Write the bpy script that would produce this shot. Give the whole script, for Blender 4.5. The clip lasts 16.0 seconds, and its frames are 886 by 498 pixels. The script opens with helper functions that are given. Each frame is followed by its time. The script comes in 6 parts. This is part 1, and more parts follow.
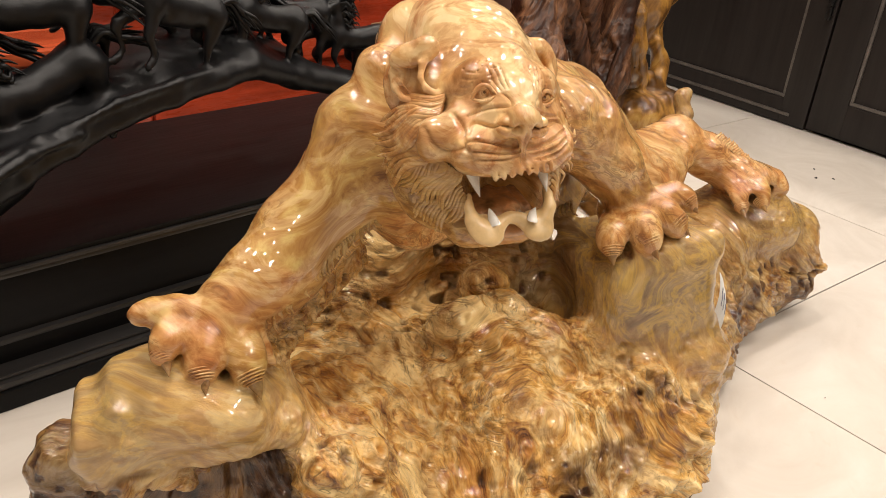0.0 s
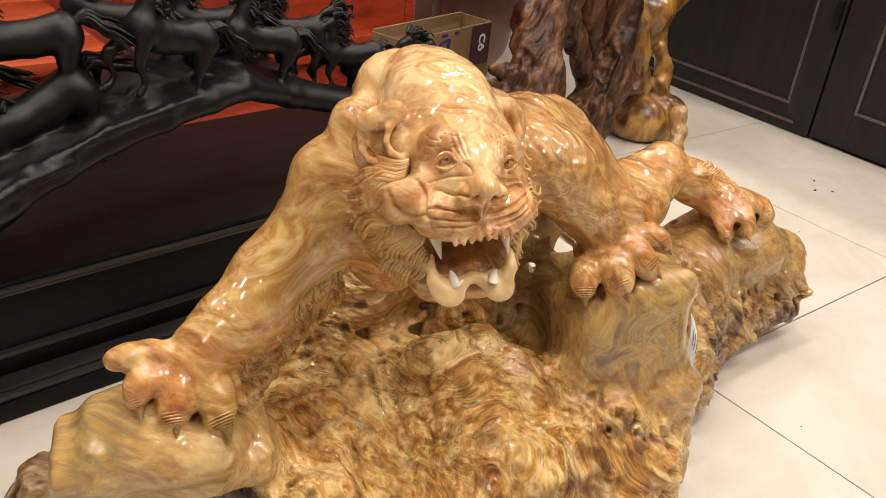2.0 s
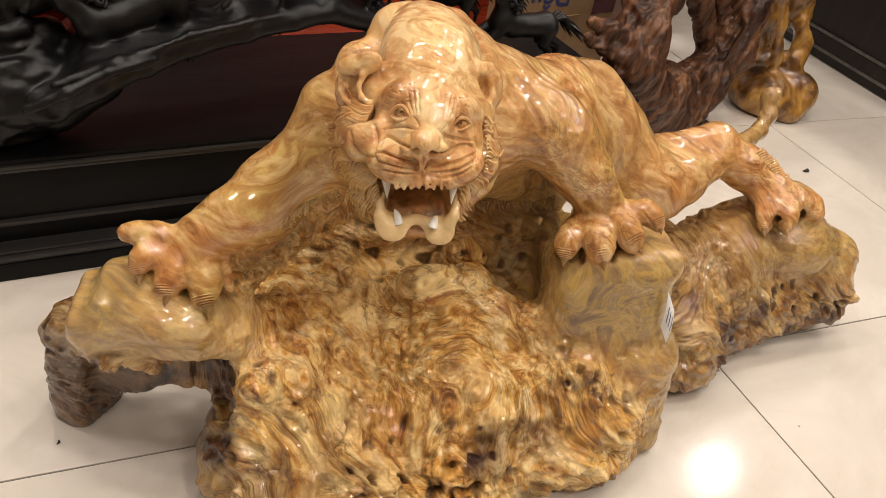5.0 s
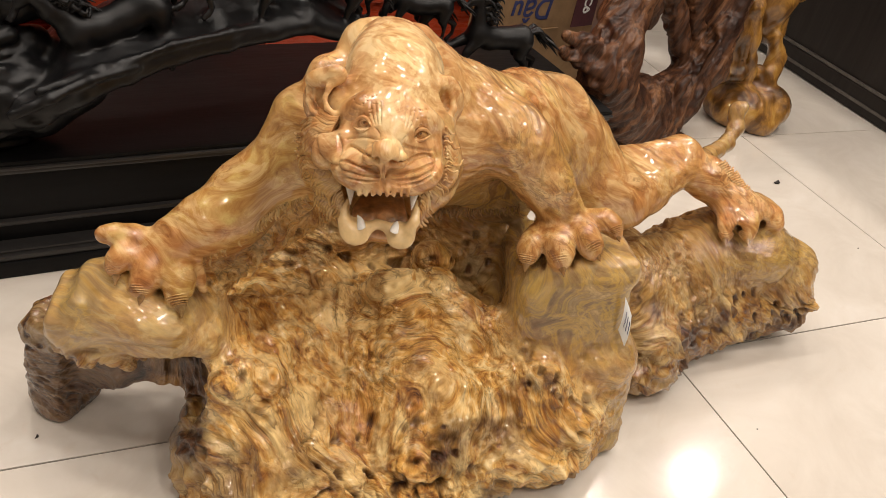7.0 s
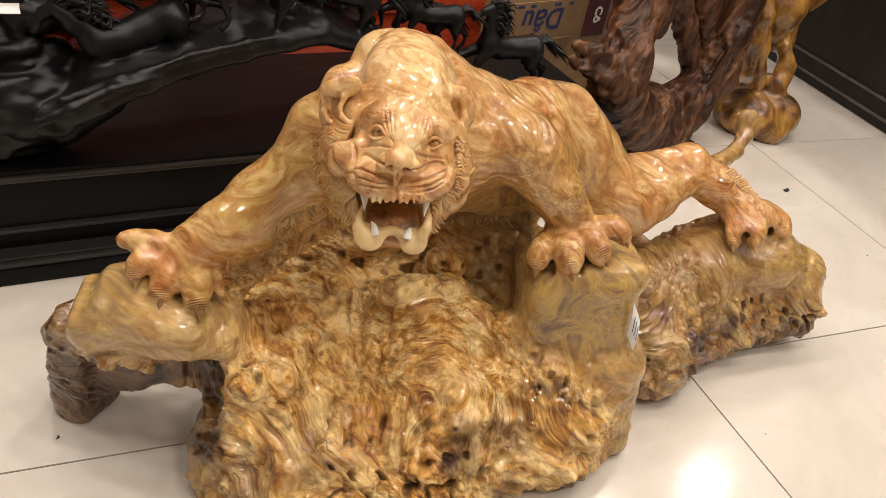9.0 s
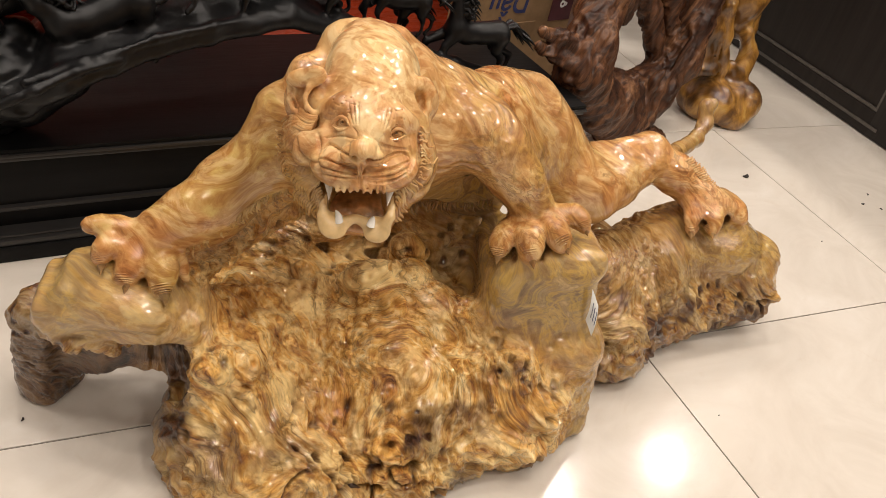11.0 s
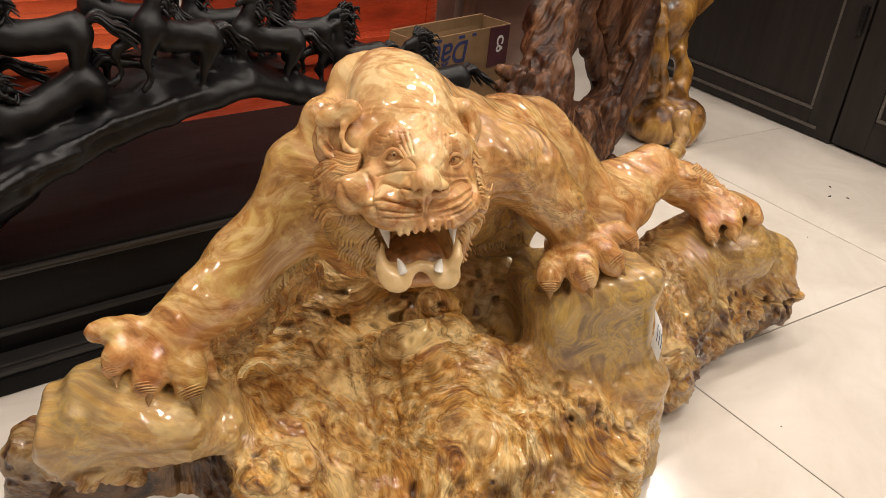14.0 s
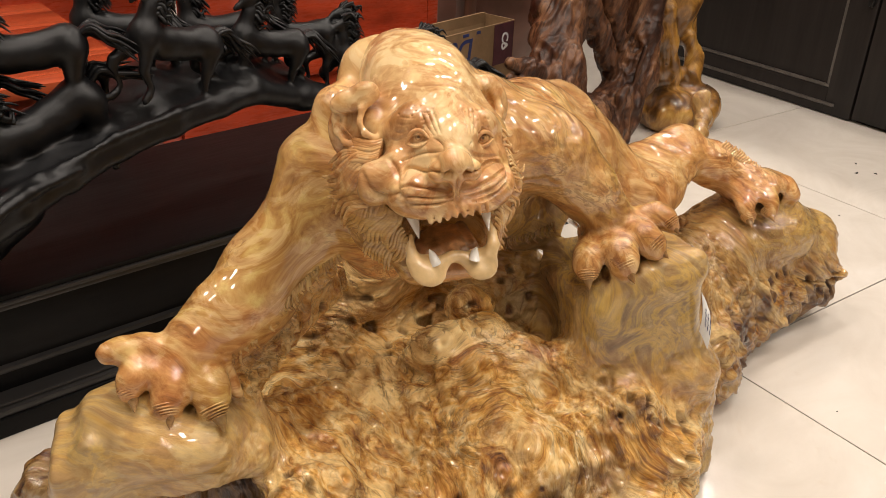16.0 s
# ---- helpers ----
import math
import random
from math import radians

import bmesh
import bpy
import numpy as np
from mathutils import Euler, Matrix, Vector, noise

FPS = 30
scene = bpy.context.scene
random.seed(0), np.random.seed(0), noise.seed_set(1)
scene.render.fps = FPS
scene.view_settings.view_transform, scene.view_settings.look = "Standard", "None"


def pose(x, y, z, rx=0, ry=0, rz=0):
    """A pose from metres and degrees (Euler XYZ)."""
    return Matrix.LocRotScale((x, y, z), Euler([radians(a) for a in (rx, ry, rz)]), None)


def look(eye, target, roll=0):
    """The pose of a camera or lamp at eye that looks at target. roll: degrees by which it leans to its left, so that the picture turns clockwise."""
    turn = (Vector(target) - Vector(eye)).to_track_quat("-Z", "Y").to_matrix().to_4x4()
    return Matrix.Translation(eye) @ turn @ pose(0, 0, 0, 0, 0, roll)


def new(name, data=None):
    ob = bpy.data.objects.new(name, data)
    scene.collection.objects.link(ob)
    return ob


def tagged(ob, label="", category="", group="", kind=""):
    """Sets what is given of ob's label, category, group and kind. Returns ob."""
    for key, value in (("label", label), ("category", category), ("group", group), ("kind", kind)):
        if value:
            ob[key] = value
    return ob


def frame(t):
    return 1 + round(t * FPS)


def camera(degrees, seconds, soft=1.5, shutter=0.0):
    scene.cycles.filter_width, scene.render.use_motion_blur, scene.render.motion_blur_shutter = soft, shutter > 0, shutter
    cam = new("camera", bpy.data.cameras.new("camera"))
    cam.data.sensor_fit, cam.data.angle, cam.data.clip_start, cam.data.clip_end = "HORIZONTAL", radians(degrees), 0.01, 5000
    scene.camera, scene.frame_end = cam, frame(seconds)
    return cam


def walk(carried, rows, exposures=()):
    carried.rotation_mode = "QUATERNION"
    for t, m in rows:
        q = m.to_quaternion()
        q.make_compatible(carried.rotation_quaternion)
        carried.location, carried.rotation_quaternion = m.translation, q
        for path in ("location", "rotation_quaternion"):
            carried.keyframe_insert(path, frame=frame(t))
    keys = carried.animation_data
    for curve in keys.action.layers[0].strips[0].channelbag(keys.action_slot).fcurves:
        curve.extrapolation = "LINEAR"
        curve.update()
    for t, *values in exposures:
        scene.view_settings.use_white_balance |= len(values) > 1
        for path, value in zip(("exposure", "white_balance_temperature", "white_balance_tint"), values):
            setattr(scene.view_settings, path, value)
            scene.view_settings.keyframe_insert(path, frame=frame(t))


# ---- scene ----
cam = camera(55.1, 16.0, soft=0.4)
PATH = [
    (0, (-1.19, -0.65, 0.787), (-0.021, 0.699, -0.116), 5.5),
    (0.5, (-1.183, -0.652, 0.801), (-0.011, 0.698, -0.094), 5.6),
    (1, (-1.171, -0.653, 0.814), (-0.002, 0.7, -0.083), 5.6),
    (1.5, (-1.167, -0.654, 0.833), (0.005, 0.684, -0.082), 5.9),
    (2, (-1.149, -0.663, 0.87), (-0.021, 0.683, -0.087), 6.4),
    (2.5, (-1.072, -0.693, 0.873), (-0.063, 0.709, -0.135), 6.4),
    (3, (-1.005, -0.73, 0.887), (-0.084, 0.699, -0.166), 6.5),
    (3.5, (-1.001, -0.762, 0.912), (-0.16, 0.665, -0.209), 7.5),
    (4, (-1.01, -0.787, 0.943), (-0.234, 0.656, -0.204), 8.6),
    (4.2, (-1.01, -0.794, 0.948), (-0.239, 0.647, -0.205), 9.2),
    (6.3, (-0.996, -0.877, 0.99), (-0.225, 0.566, -0.16), 11.1),
    (6.5, (-0.995, -0.879, 0.994), (-0.222, 0.567, -0.15), 11.1),
    (7, (-0.993, -0.877, 0.992), (-0.206, 0.569, -0.143), 11.5),
    (7.5, (-0.999, -0.879, 0.991), (-0.2, 0.563, -0.141), 11.8),
    (8, (-1.007, -0.878, 0.994), (-0.216, 0.578, -0.127), 12.0),
    (8.5, (-1.003, -0.879, 0.994), (-0.231, 0.596, -0.115), 11.3),
    (9, (-1.003, -0.896, 1.004), (-0.239, 0.57, -0.121), 11.0),
    (9.5, (-1.009, -0.908, 1.02), (-0.234, 0.541, -0.12), 12.0),
    (10, (-1.004, -0.918, 1.026), (-0.216, 0.517, -0.123), 12.5),
    (10.2, (-1.003, -0.922, 1.031), (-0.209, 0.506, -0.122), 12.4),
    (12.3, (-1.024, -0.861, 0.987), (-0.144, 0.528, -0.153), 14.3),
    (12.5, (-1.039, -0.855, 0.975), (-0.143, 0.541, -0.143), 13.3),
    (13, (-1.077, -0.817, 0.952), (-0.127, 0.583, -0.116), 10.9),
    (13.5, (-1.092, -0.786, 0.923), (-0.086, 0.621, -0.081), 8.1),
    (14, (-1.103, -0.761, 0.899), (-0.068, 0.649, -0.071), 6.2),
    (14.5, (-1.112, -0.742, 0.883), (-0.062, 0.674, -0.061), 4.9),
    (15, (-1.112, -0.726, 0.869), (-0.064, 0.706, -0.054), 3.1),
    (15.5, (-1.108, -0.716, 0.852), (-0.079, 0.726, -0.076), 2.0),
    (16, (-1.093, -0.711, 0.843), (-0.068, 0.727, -0.096), 1.9),
]
walk(cam, [(t, look(eye, target, roll)) for t, eye, target, roll in PATH],
     exposures=[(0, 0.16), (2, 0.14), (3.5, 0.0), (5, -0.06), (12.5, -0.06), (14, -0.02), (15, 0.02), (16, 0.03)])

# ---- light ----
world = bpy.data.worlds.new("room_air")
scene.world = world
world.use_nodes = True
world.node_tree.nodes["Background"].inputs[0].default_value = (0.9, 0.93, 1.0, 1)
world.node_tree.nodes["Background"].inputs[1].default_value = 0.01
LAMP_POWER, LAMP_COLOR = 10.2, (1.0, 0.905, 0.815)
LAMPS = [(2.25 - 0.82 * i, 1.45 - 1.05 * j) for i in range(6) for j in range(4) if (i + j) % 4 != 3 or i == 0]


# ---- material kit ----
class Nodes:
    """A small writer of node materials."""

    def __init__(self, name):
        self.mat = bpy.data.materials.new(name)
        self.mat.use_nodes = True
        self.tree = self.mat.node_tree
        self.bsdf = self.tree.nodes["Principled BSDF"]
        self.where = self.add("ShaderNodeTexCoord").outputs["Object"]

    def add(self, kind, **settings):
        node = self.tree.nodes.new(kind)
        for key, value in settings.items():
            setattr(node, key, value)
        return node

    def put(self, socket, value):
        if isinstance(value, bpy.types.NodeSocket):
            self.tree.links.new(value, socket)
        elif isinstance(value, tuple) and len(value) == 3 and socket.type == "RGBA":
            socket.default_value = (*value, 1)
        else:
            socket.default_value = value

    def noise(self, scale, detail=4.0, rough=0.55, warp=0.0, where=None, stretch=None, out=0):
        node = self.add("ShaderNodeTexNoise")
        at = where or self.where
        if stretch:
            m = self.add("ShaderNodeMapping")
            self.put(m.inputs["Vector"], at)
            m.inputs["Scale"].default_value = stretch
            at = m.outputs[0]
        self.put(node.inputs["Vector"], at)
        node.inputs["Scale"].default_value = scale
        node.inputs["Detail"].default_value = detail
        node.inputs["Roughness"].default_value = rough
        node.inputs["Distortion"].default_value = warp
        return node.outputs[out]

    def ramp(self, value, *stops):
        node = self.add("ShaderNodeValToRGB")
        self.put(node.inputs[0], value)
        ramp = node.color_ramp
        for i, (pos, col) in enumerate(stops):
            e = ramp.elements[i] if i < 2 else ramp.elements.new(pos)
            e.position = pos
            e.color = (*col, 1) if isinstance(col, tuple) else (col, col, col, 1)
        return node.outputs[0]

    def mix(self, factor, a, b, mode="MIX"):
        node = self.add("ShaderNodeMix", data_type="RGBA", blend_type=mode)
        self.put(node.inputs[0], factor)
        self.put(node.inputs[6], a)
        self.put(node.inputs[7], b)
        return node.outputs[2]

    def math(self, op, a, b=0.0, clamp=False):
        node = self.add("ShaderNodeMath", operation=op, use_clamp=clamp)
        self.put(node.inputs[0], a)
        self.put(node.inputs[1], b)
        return node.outputs[0]

    def bump(self, height, strength, distance, before=None):
        node = self.add("ShaderNodeBump")
        node.inputs["Strength"].default_value = strength
        node.inputs["Distance"].default_value = distance
        self.put(node.inputs["Height"], height)
        if before:
            self.put(node.inputs["Normal"], before)
        return node.outputs[0]

    def finish(self, color, rough, normal=None, coat=0.0, coat_rough=0.05, metal=0.0, coat_normal=None, specular=None):
        self.put(self.bsdf.inputs["Base Color"], color)
        self.put(self.bsdf.inputs["Roughness"], rough)
        self.put(self.bsdf.inputs["Metallic"], metal)
        if specular is not None:
            self.put(self.bsdf.inputs["Specular IOR Level"], specular)
        self.put(self.bsdf.inputs["Coat Weight"], coat)
        self.put(self.bsdf.inputs["Coat Roughness"], coat_rough)
        if normal:
            self.put(self.bsdf.inputs["Normal"], normal)
        if coat_normal:
            self.put(self.bsdf.inputs["Coat Normal"], coat_normal)
        return self.mat


def varnished_wood():
    """Clear-varnished burl wood; the zones attribute says how burled, green-grey and pale the wood is."""
    n = Nodes("varnished_burl_wood")
    zone = n.add("ShaderNodeAttribute", attribute_name="zones")
    split = n.add("ShaderNodeSeparateColor")
    n.put(split.inputs[0], zone.outputs["Color"])
    burl, green, pale = split.outputs
    flow = n.add("ShaderNodeAttribute", attribute_name="grain").outputs["Vector"]
    # smooth carved wood: marbled tan, cream and brown, with flecks where the figure is dense
    bands = n.noise(1.0, 6, 0.64, 1.6, flow, (15, 24, 24))
    smooth = n.ramp(bands, (0.30, (0.20, 0.066, 0.015)), (0.41, (0.39, 0.150, 0.039)), (0.53, (0.55, 0.262, 0.082)), (0.67, (0.74, 0.475, 0.20)))
    hue = n.ramp(n.noise(6, 4, 0.6, 1.0), (0.36, (1.0, 0.82, 0.68)), (0.50, (1.0, 1.0, 0.95)), (0.62, (0.84, 0.94, 0.66)))
    smooth = n.mix(0.9, smooth, hue, "MULTIPLY")
    cream = n.ramp(n.noise(1.0, 5, 0.60, 1.8, flow, (12, 17, 17)), (0.50, 0.0), (0.55, 1.0))
    lighter = n.math("ADD", n.math("MULTIPLY", pale, n.math("ADD", n.math("MULTIPLY", cream, 0.45), 0.55)), n.math("MULTIPLY", cream, 0.28), True)
    smooth = n.mix(lighter, smooth, n.ramp(bands, (0.34, (0.56, 0.30, 0.10)), (0.56, (0.82, 0.60, 0.31))))
    fleck = n.ramp(n.noise(1.0, 5, 0.66, 1.6, flow, (34, 60, 60)), (0.50, 0.0), (0.555, 1.0))
    patch = n.ramp(n.noise(8, 4, 0.6, 0.8), (0.46, 0.0), (0.55, 1.0))
    smooth = n.mix(n.math("MULTIPLY", n.math("MULTIPLY", fleck, patch), n.math("SUBTRACT", 0.75, n.math("MULTIPLY", pale, 1.9), True)), smooth, (0.155, 0.050, 0.011))
    # burl: fine streaming grain in swirls
    grain = n.noise(1.0, 5, 0.66, 0.9, flow, (20, 52, 52))
    thread = n.noise(1.0, 4, 0.65, 0.5, flow, (60, 210, 210))
    rough_wood = n.ramp(grain, (0.30, (0.11, 0.032, 0.006)), (0.39, (0.46, 0.195, 0.036)), (0.50, (0.75, 0.43, 0.11)), (0.64, (0.93, 0.70, 0.34)))
    rough_wood = n.mix(n.ramp(thread, (0.36, 0.40), (0.47, 0.0)), rough_wood, (0.22, 0.075, 0.014))
    bright = n.ramp(n.noise(1.0, 5, 0.66, 1.2, flow, (7, 13, 13)), (0.48, 0.0), (0.58, 0.8))
    rough_wood = n.mix(bright, rough_wood, n.ramp(grain, (0.32, (0.52, 0.25, 0.055)), (0.48, (0.92, 0.68, 0.30))))
    big = n.ramp(n.noise(11, 6, 0.68, 1.2), (0.36, (0.34, 0.20, 0.11)), (0.49, (1.0, 1.0, 1.0)))
    rough_wood = n.mix(0.5, rough_wood, big, "MULTIPLY")
    fold = n.noise(1.0, 3, 0.6, 1.4, flow, (14, 34, 34))
    fold = n.math("ABSOLUTE", n.math("SUBTRACT", fold, 0.5))
    fine_fold = n.math("ABSOLUTE", n.math("SUBTRACT", n.noise(1.0, 3, 0.6, 1.0, flow, (38, 110, 110)), 0.5))
    crease = n.math("MAXIMUM", n.ramp(fold, (0.0, 0.55), (0.032, 0.0)), n.ramp(fine_fold, (0.0, 0.22), (0.022, 0.0)))
    crease = n.math("MULTIPLY", crease, n.ramp(n.noise(13, 4, 0.6, 0.8), (0.42, 0.1), (0.55, 1.0)))
    rough_wood = n.mix(crease, rough_wood, (0.085, 0.027, 0.007))
    stream = n.ramp(n.noise(5.5, 5, 0.6, 1.8), (0.34, (0.62, 0.48, 0.34)), (0.45, (1.06, 1.02, 0.98)), (0.58, (1.18, 1.22, 1.30)))
    rough_wood = n.mix(0.8, rough_wood, stream, "MULTIPLY")
    wood = n.mix(burl, smooth, rough_wood)
    # zone alpha: bark, dark patches, and shade painted into hollow and toe gaps
    bark = n.ramp(grain, (0.32, (0.014, 0.0055, 0.0025)), (0.50, (0.075, 0.027, 0.009)), (0.70, (0.20, 0.085, 0.027)))
    # heartwood rings in olive, grey and yellow
    tone = n.ramp(n.noise(1.0, 6, 0.62, 1.2, flow, (7, 26, 26)), (0.34, (0.125, 0.086, 0.040)), (0.43, (0.225, 0.165, 0.080)), (0.50, (0.50, 0.335, 0.075)), (0.56, (0.27, 0.20, 0.092)), (0.68, (0.60, 0.43, 0.18)))
    tone = n.mix(n.math("MULTIPLY", pale, 0.6), tone, n.mix(0.45, tone, (0.74, 0.52, 0.17)))
    tone = n.mix(0.12, tone, smooth)
    wood = n.mix(n.math("MULTIPLY", green, 0.9), wood, tone)
    wood = n.mix(zone.outputs["Alpha"], wood, bark)
    relief = n.math("MULTIPLY", n.math("SUBTRACT", n.math("ADD", grain, n.math("MULTIPLY", thread, 0.25)), n.math("MULTIPLY", crease, 0.35)), burl)
    normal = n.bump(relief, 1.0, 0.007)
    ripple = n.bump(n.noise(13, 1.5, 0.5, 0.7), 0.40, 0.010)
    coat_normal = n.bump(n.math("MULTIPLY", grain, burl), 0.40, 0.008, ripple)
    n.put(n.bsdf.inputs["Coat IOR"], 1.6)
    return n.finish(wood, 0.45, normal, 1.0, 0.015, coat_normal=coat_normal, specular=0.2)


def plain(name, color, rough=0.5, vary=0.12, scale=14.0, bump=0.0, coat=0.0, metal=0.0, stretch=None, coat_rough=0.06, specular=None):
    n = Nodes(name)
    grain = n.noise(scale, 5, 0.6, 0.3, stretch=stretch)
    dark = tuple(c * (1 - vary) for c in color)
    light = tuple(min(1.0, c * (1 + vary)) for c in color)
    col = n.ramp(grain, (0.32, dark), (0.68, light))
    fine = n.noise(scale * 7, 4, 0.6, stretch=stretch)
    r = n.math("ADD", n.math("MULTIPLY", n.math("SUBTRACT", fine, 0.5), 0.22), rough, True)
    normal = n.bump(n.math("ADD", grain, n.math("MULTIPLY", fine, 0.5)), bump, 0.004) if bump else None
    return n.finish(col, r, normal, coat, coat_rough, metal, specular=specular)


def floor_tile():
    n = Nodes("polished_cream_tile")
    rnd = n.add("ShaderNodeObjectInfo").outputs["Random"]
    cloud = n.noise(3.5, 6, 0.62, 1.6)
    vein = n.noise(11, 5, 0.6, 2.2)
    col = n.ramp(cloud, (0.3, (0.60, 0.54, 0.47)), (0.55, (0.68, 0.625, 0.555)), (0.75, (0.73, 0.685, 0.625)))
    col = n.mix(n.ramp(vein, (0.60, 0.0), (0.72, 0.16)), col, (0.55, 0.44, 0.33))
    col = n.mix(n.math("MULTIPLY", rnd, 0.12), col, (0.62, 0.57, 0.50))
    rough = n.ramp(n.noise(6, 4, 0.6, 0.5), (0.35, 0.10), (0.7, 0.19))
    return n.finish(col, rough, n.bump(n.noise(9, 2), 0.02, 0.01))


M_WOOD = varnished_wood()
M_TOOTH = plain("ivory_white_tooth", (0.80, 0.77, 0.70), 0.25, 0.06, 40, coat=0.4)
M_LIP = plain("pale_varnished_lip", (0.72, 0.50, 0.235), 0.32, 0.22, 34, 0.1, coat=1.0)
M_MOUTH = plain("reddish_brown_mouth", (0.46, 0.235, 0.10), 0.32, 0.55, 50, 0.3, coat=1.0)
M_TILE = floor_tile()
M_GROUT = plain("dark_grout", (0.10, 0.085, 0.07), 0.8)
M_BLACK = plain("black_lacquered_carving", (0.0055, 0.0054, 0.0059), 0.40, 0.4, 30, 0.10, specular=0.32)
M_TABLE = plain("black_stained_platform", (0.0044, 0.0042, 0.0043), 0.46, 0.45, 9, 0.06, stretch=(0.3, 4, 4), specular=0.17)
# glossier platform stain, its colour lightened to paint in the edge highlights
M_EDGE = plain("black_polished_lit_moulding", (0.022, 0.020, 0.019), 0.36, 0.3, 9, 0.05, stretch=(0.3, 4, 4), specular=0.5)
M_DOOR = plain("dark_brown_cabinet_wood", (0.018, 0.0145, 0.013), 0.45, 0.3, 10, 0.05, stretch=(4, 4, 0.3), specular=0.3)
M_RED = plain("red_lacquered_wood", (0.36, 0.045, 0.016), 0.28, 0.35, 7, 0.03, coat=0.5, stretch=(0.5, 3, 3))
M_RED_TOP = plain("red_lacquered_planks", (0.42, 0.075, 0.026), 0.22, 0.3, 9, 0.03, coat=0.7, stretch=(0.5, 3, 3))
# cabinet beads: the highlight along them is put into a lighter colour
M_BEAD = plain("highlit_bead_wood", (0.10, 0.088, 0.078), 0.3, 0.3, 30, 0.05)
M_METAL = plain("black_metal", (0.02, 0.02, 0.02), 0.3, 0.2, 30, metal=0.6)
M_POST = plain("brown_post_wood", (0.09, 0.032, 0.016), 0.4, 0.35, 9, 0.05, stretch=(4, 4, 0.4))
M_URN = plain("dull_pink_brown_wood", (0.17, 0.085, 0.062), 0.38, 0.2, 8, 0.04)
M_CARD = plain("brown_cardboard", (0.25, 0.150, 0.070), 0.8, 0.14, 22, 0.1)
M_MAROON = plain("maroon_print", (0.075, 0.014, 0.022), 0.6, 0.2, 40)
M_INK = plain("blue_ink", (0.022, 0.03, 0.11), 0.6, 0.3, 60)
M_INK_BLACK = plain("black_ink", (0.03, 0.03, 0.03), 0.6)
M_WHITE = plain("white_paper", (0.78, 0.78, 0.76), 0.7, 0.04, 20)
M_CRUMB = plain("dark_bark", (0.02, 0.015, 0.012), 0.7, 0.4, 90, 0.3)


def striped_root():
    n = Nodes("gnarled_root_wood")
    lean = n.add("ShaderNodeMapping")
    n.put(lean.inputs["Vector"], n.where)
    lean.inputs["Rotation"].default_value = (0, radians(-24), 0)
    line = n.noise(22, 6, 0.66, 0.7, lean.outputs[0], (1, 1, 0.11))
    big = n.noise(7, 4, 0.6, 0.6)
    col = n.ramp(line, (0.30, (0.014, 0.0045, 0.002)), (0.43, (0.060, 0.021, 0.009)), (0.56, (0.165, 0.070, 0.030)), (0.71, (0.38, 0.195, 0.094)))
    col = n.mix(0.75, col, n.ramp(big, (0.36, (0.35, 0.30, 0.28)), (0.62, (1, 1, 1))), "MULTIPLY")
    fibre = n.noise(75, 5, 0.7, 0.4, lean.outputs[0], (1, 1, 0.045))
    col = n.mix(n.ramp(fibre, (0.40, 0.75), (0.50, 0.0)), col, (0.016, 0.006, 0.003))
    col = n.mix(n.ramp(fibre, (0.60, 0.0), (0.72, 0.35)), col, (0.30, 0.145, 0.068))
    normal = n.bump(n.math("ADD", line, n.math("MULTIPLY", fibre, 0.5)), 0.6, 0.008)
    return n.finish(col, 0.48, normal, 0.15, 0.22, specular=0.3)


def golden_wood():
    n = Nodes("dark_golden_varnished_wood")
    mottle = n.noise(14, 6, 0.65, 0.7, stretch=(1, 1, 0.5))
    col = n.ramp(mottle, (0.32, (0.035, 0.015, 0.004)), (0.46, (0.15, 0.066, 0.014)), (0.58, (0.37, 0.185, 0.038)), (0.72, (0.58, 0.37, 0.11)))
    return n.finish(col, 0.4, n.bump(mottle, 0.3, 0.008), 1.0, 0.02, specular=0.2)


M_ROOT = striped_root()
M_GOLD = golden_wood()
# paint of the unseen walls, kept dark to lower the bounced fill light
M_PAINT = plain("brown_grey_wall_paint", (0.30, 0.27, 0.24), 0.85, 0.03, 4)
M_CEIL = plain("white_ceiling_paint", (0.80, 0.79, 0.76), 0.9, 0.02, 4)


# ---- building kit ----
def mesh_of(bm, name, material=None):
    me = bpy.data.meshes.new(name)
    bm.normal_update()
    bm.to_mesh(me)
    bm.free()
    if material:
        me.materials.append(material)
    return me


def smooth_by_angle(me, degrees=40):
    me.polygons.foreach_set("use_smooth", [True] * len(me.polygons))
    me.set_sharp_from_angle(angle=radians(degrees))


def thing(name, bm, material, label="", category="", group="", kind="", m=None, smooth=True):
    me = mesh_of(bm, name, material)
    if smooth:
        smooth_by_angle(me)
    ob = new(name, me)
    if m is not None:
        ob.matrix_basis = m
    return tagged(ob, label, category, group, kind)


def empty(name, label, category, m=None, group="", kind=""):
    ob = new(name)
    ob.empty_display_size = 0.05
    if m is not None:
        ob.matrix_basis = m
    return tagged(ob, label, category, group, kind)


def part(name, bm, material, parent, label="", smooth=True, m=None):
    me = mesh_of(bm, name, material)
    if smooth:
        smooth_by_angle(me)
    ob = new(name, me)
    ob.parent = parent
    if m is not None:
        ob.matrix_basis = m
    return tagged(ob, label)


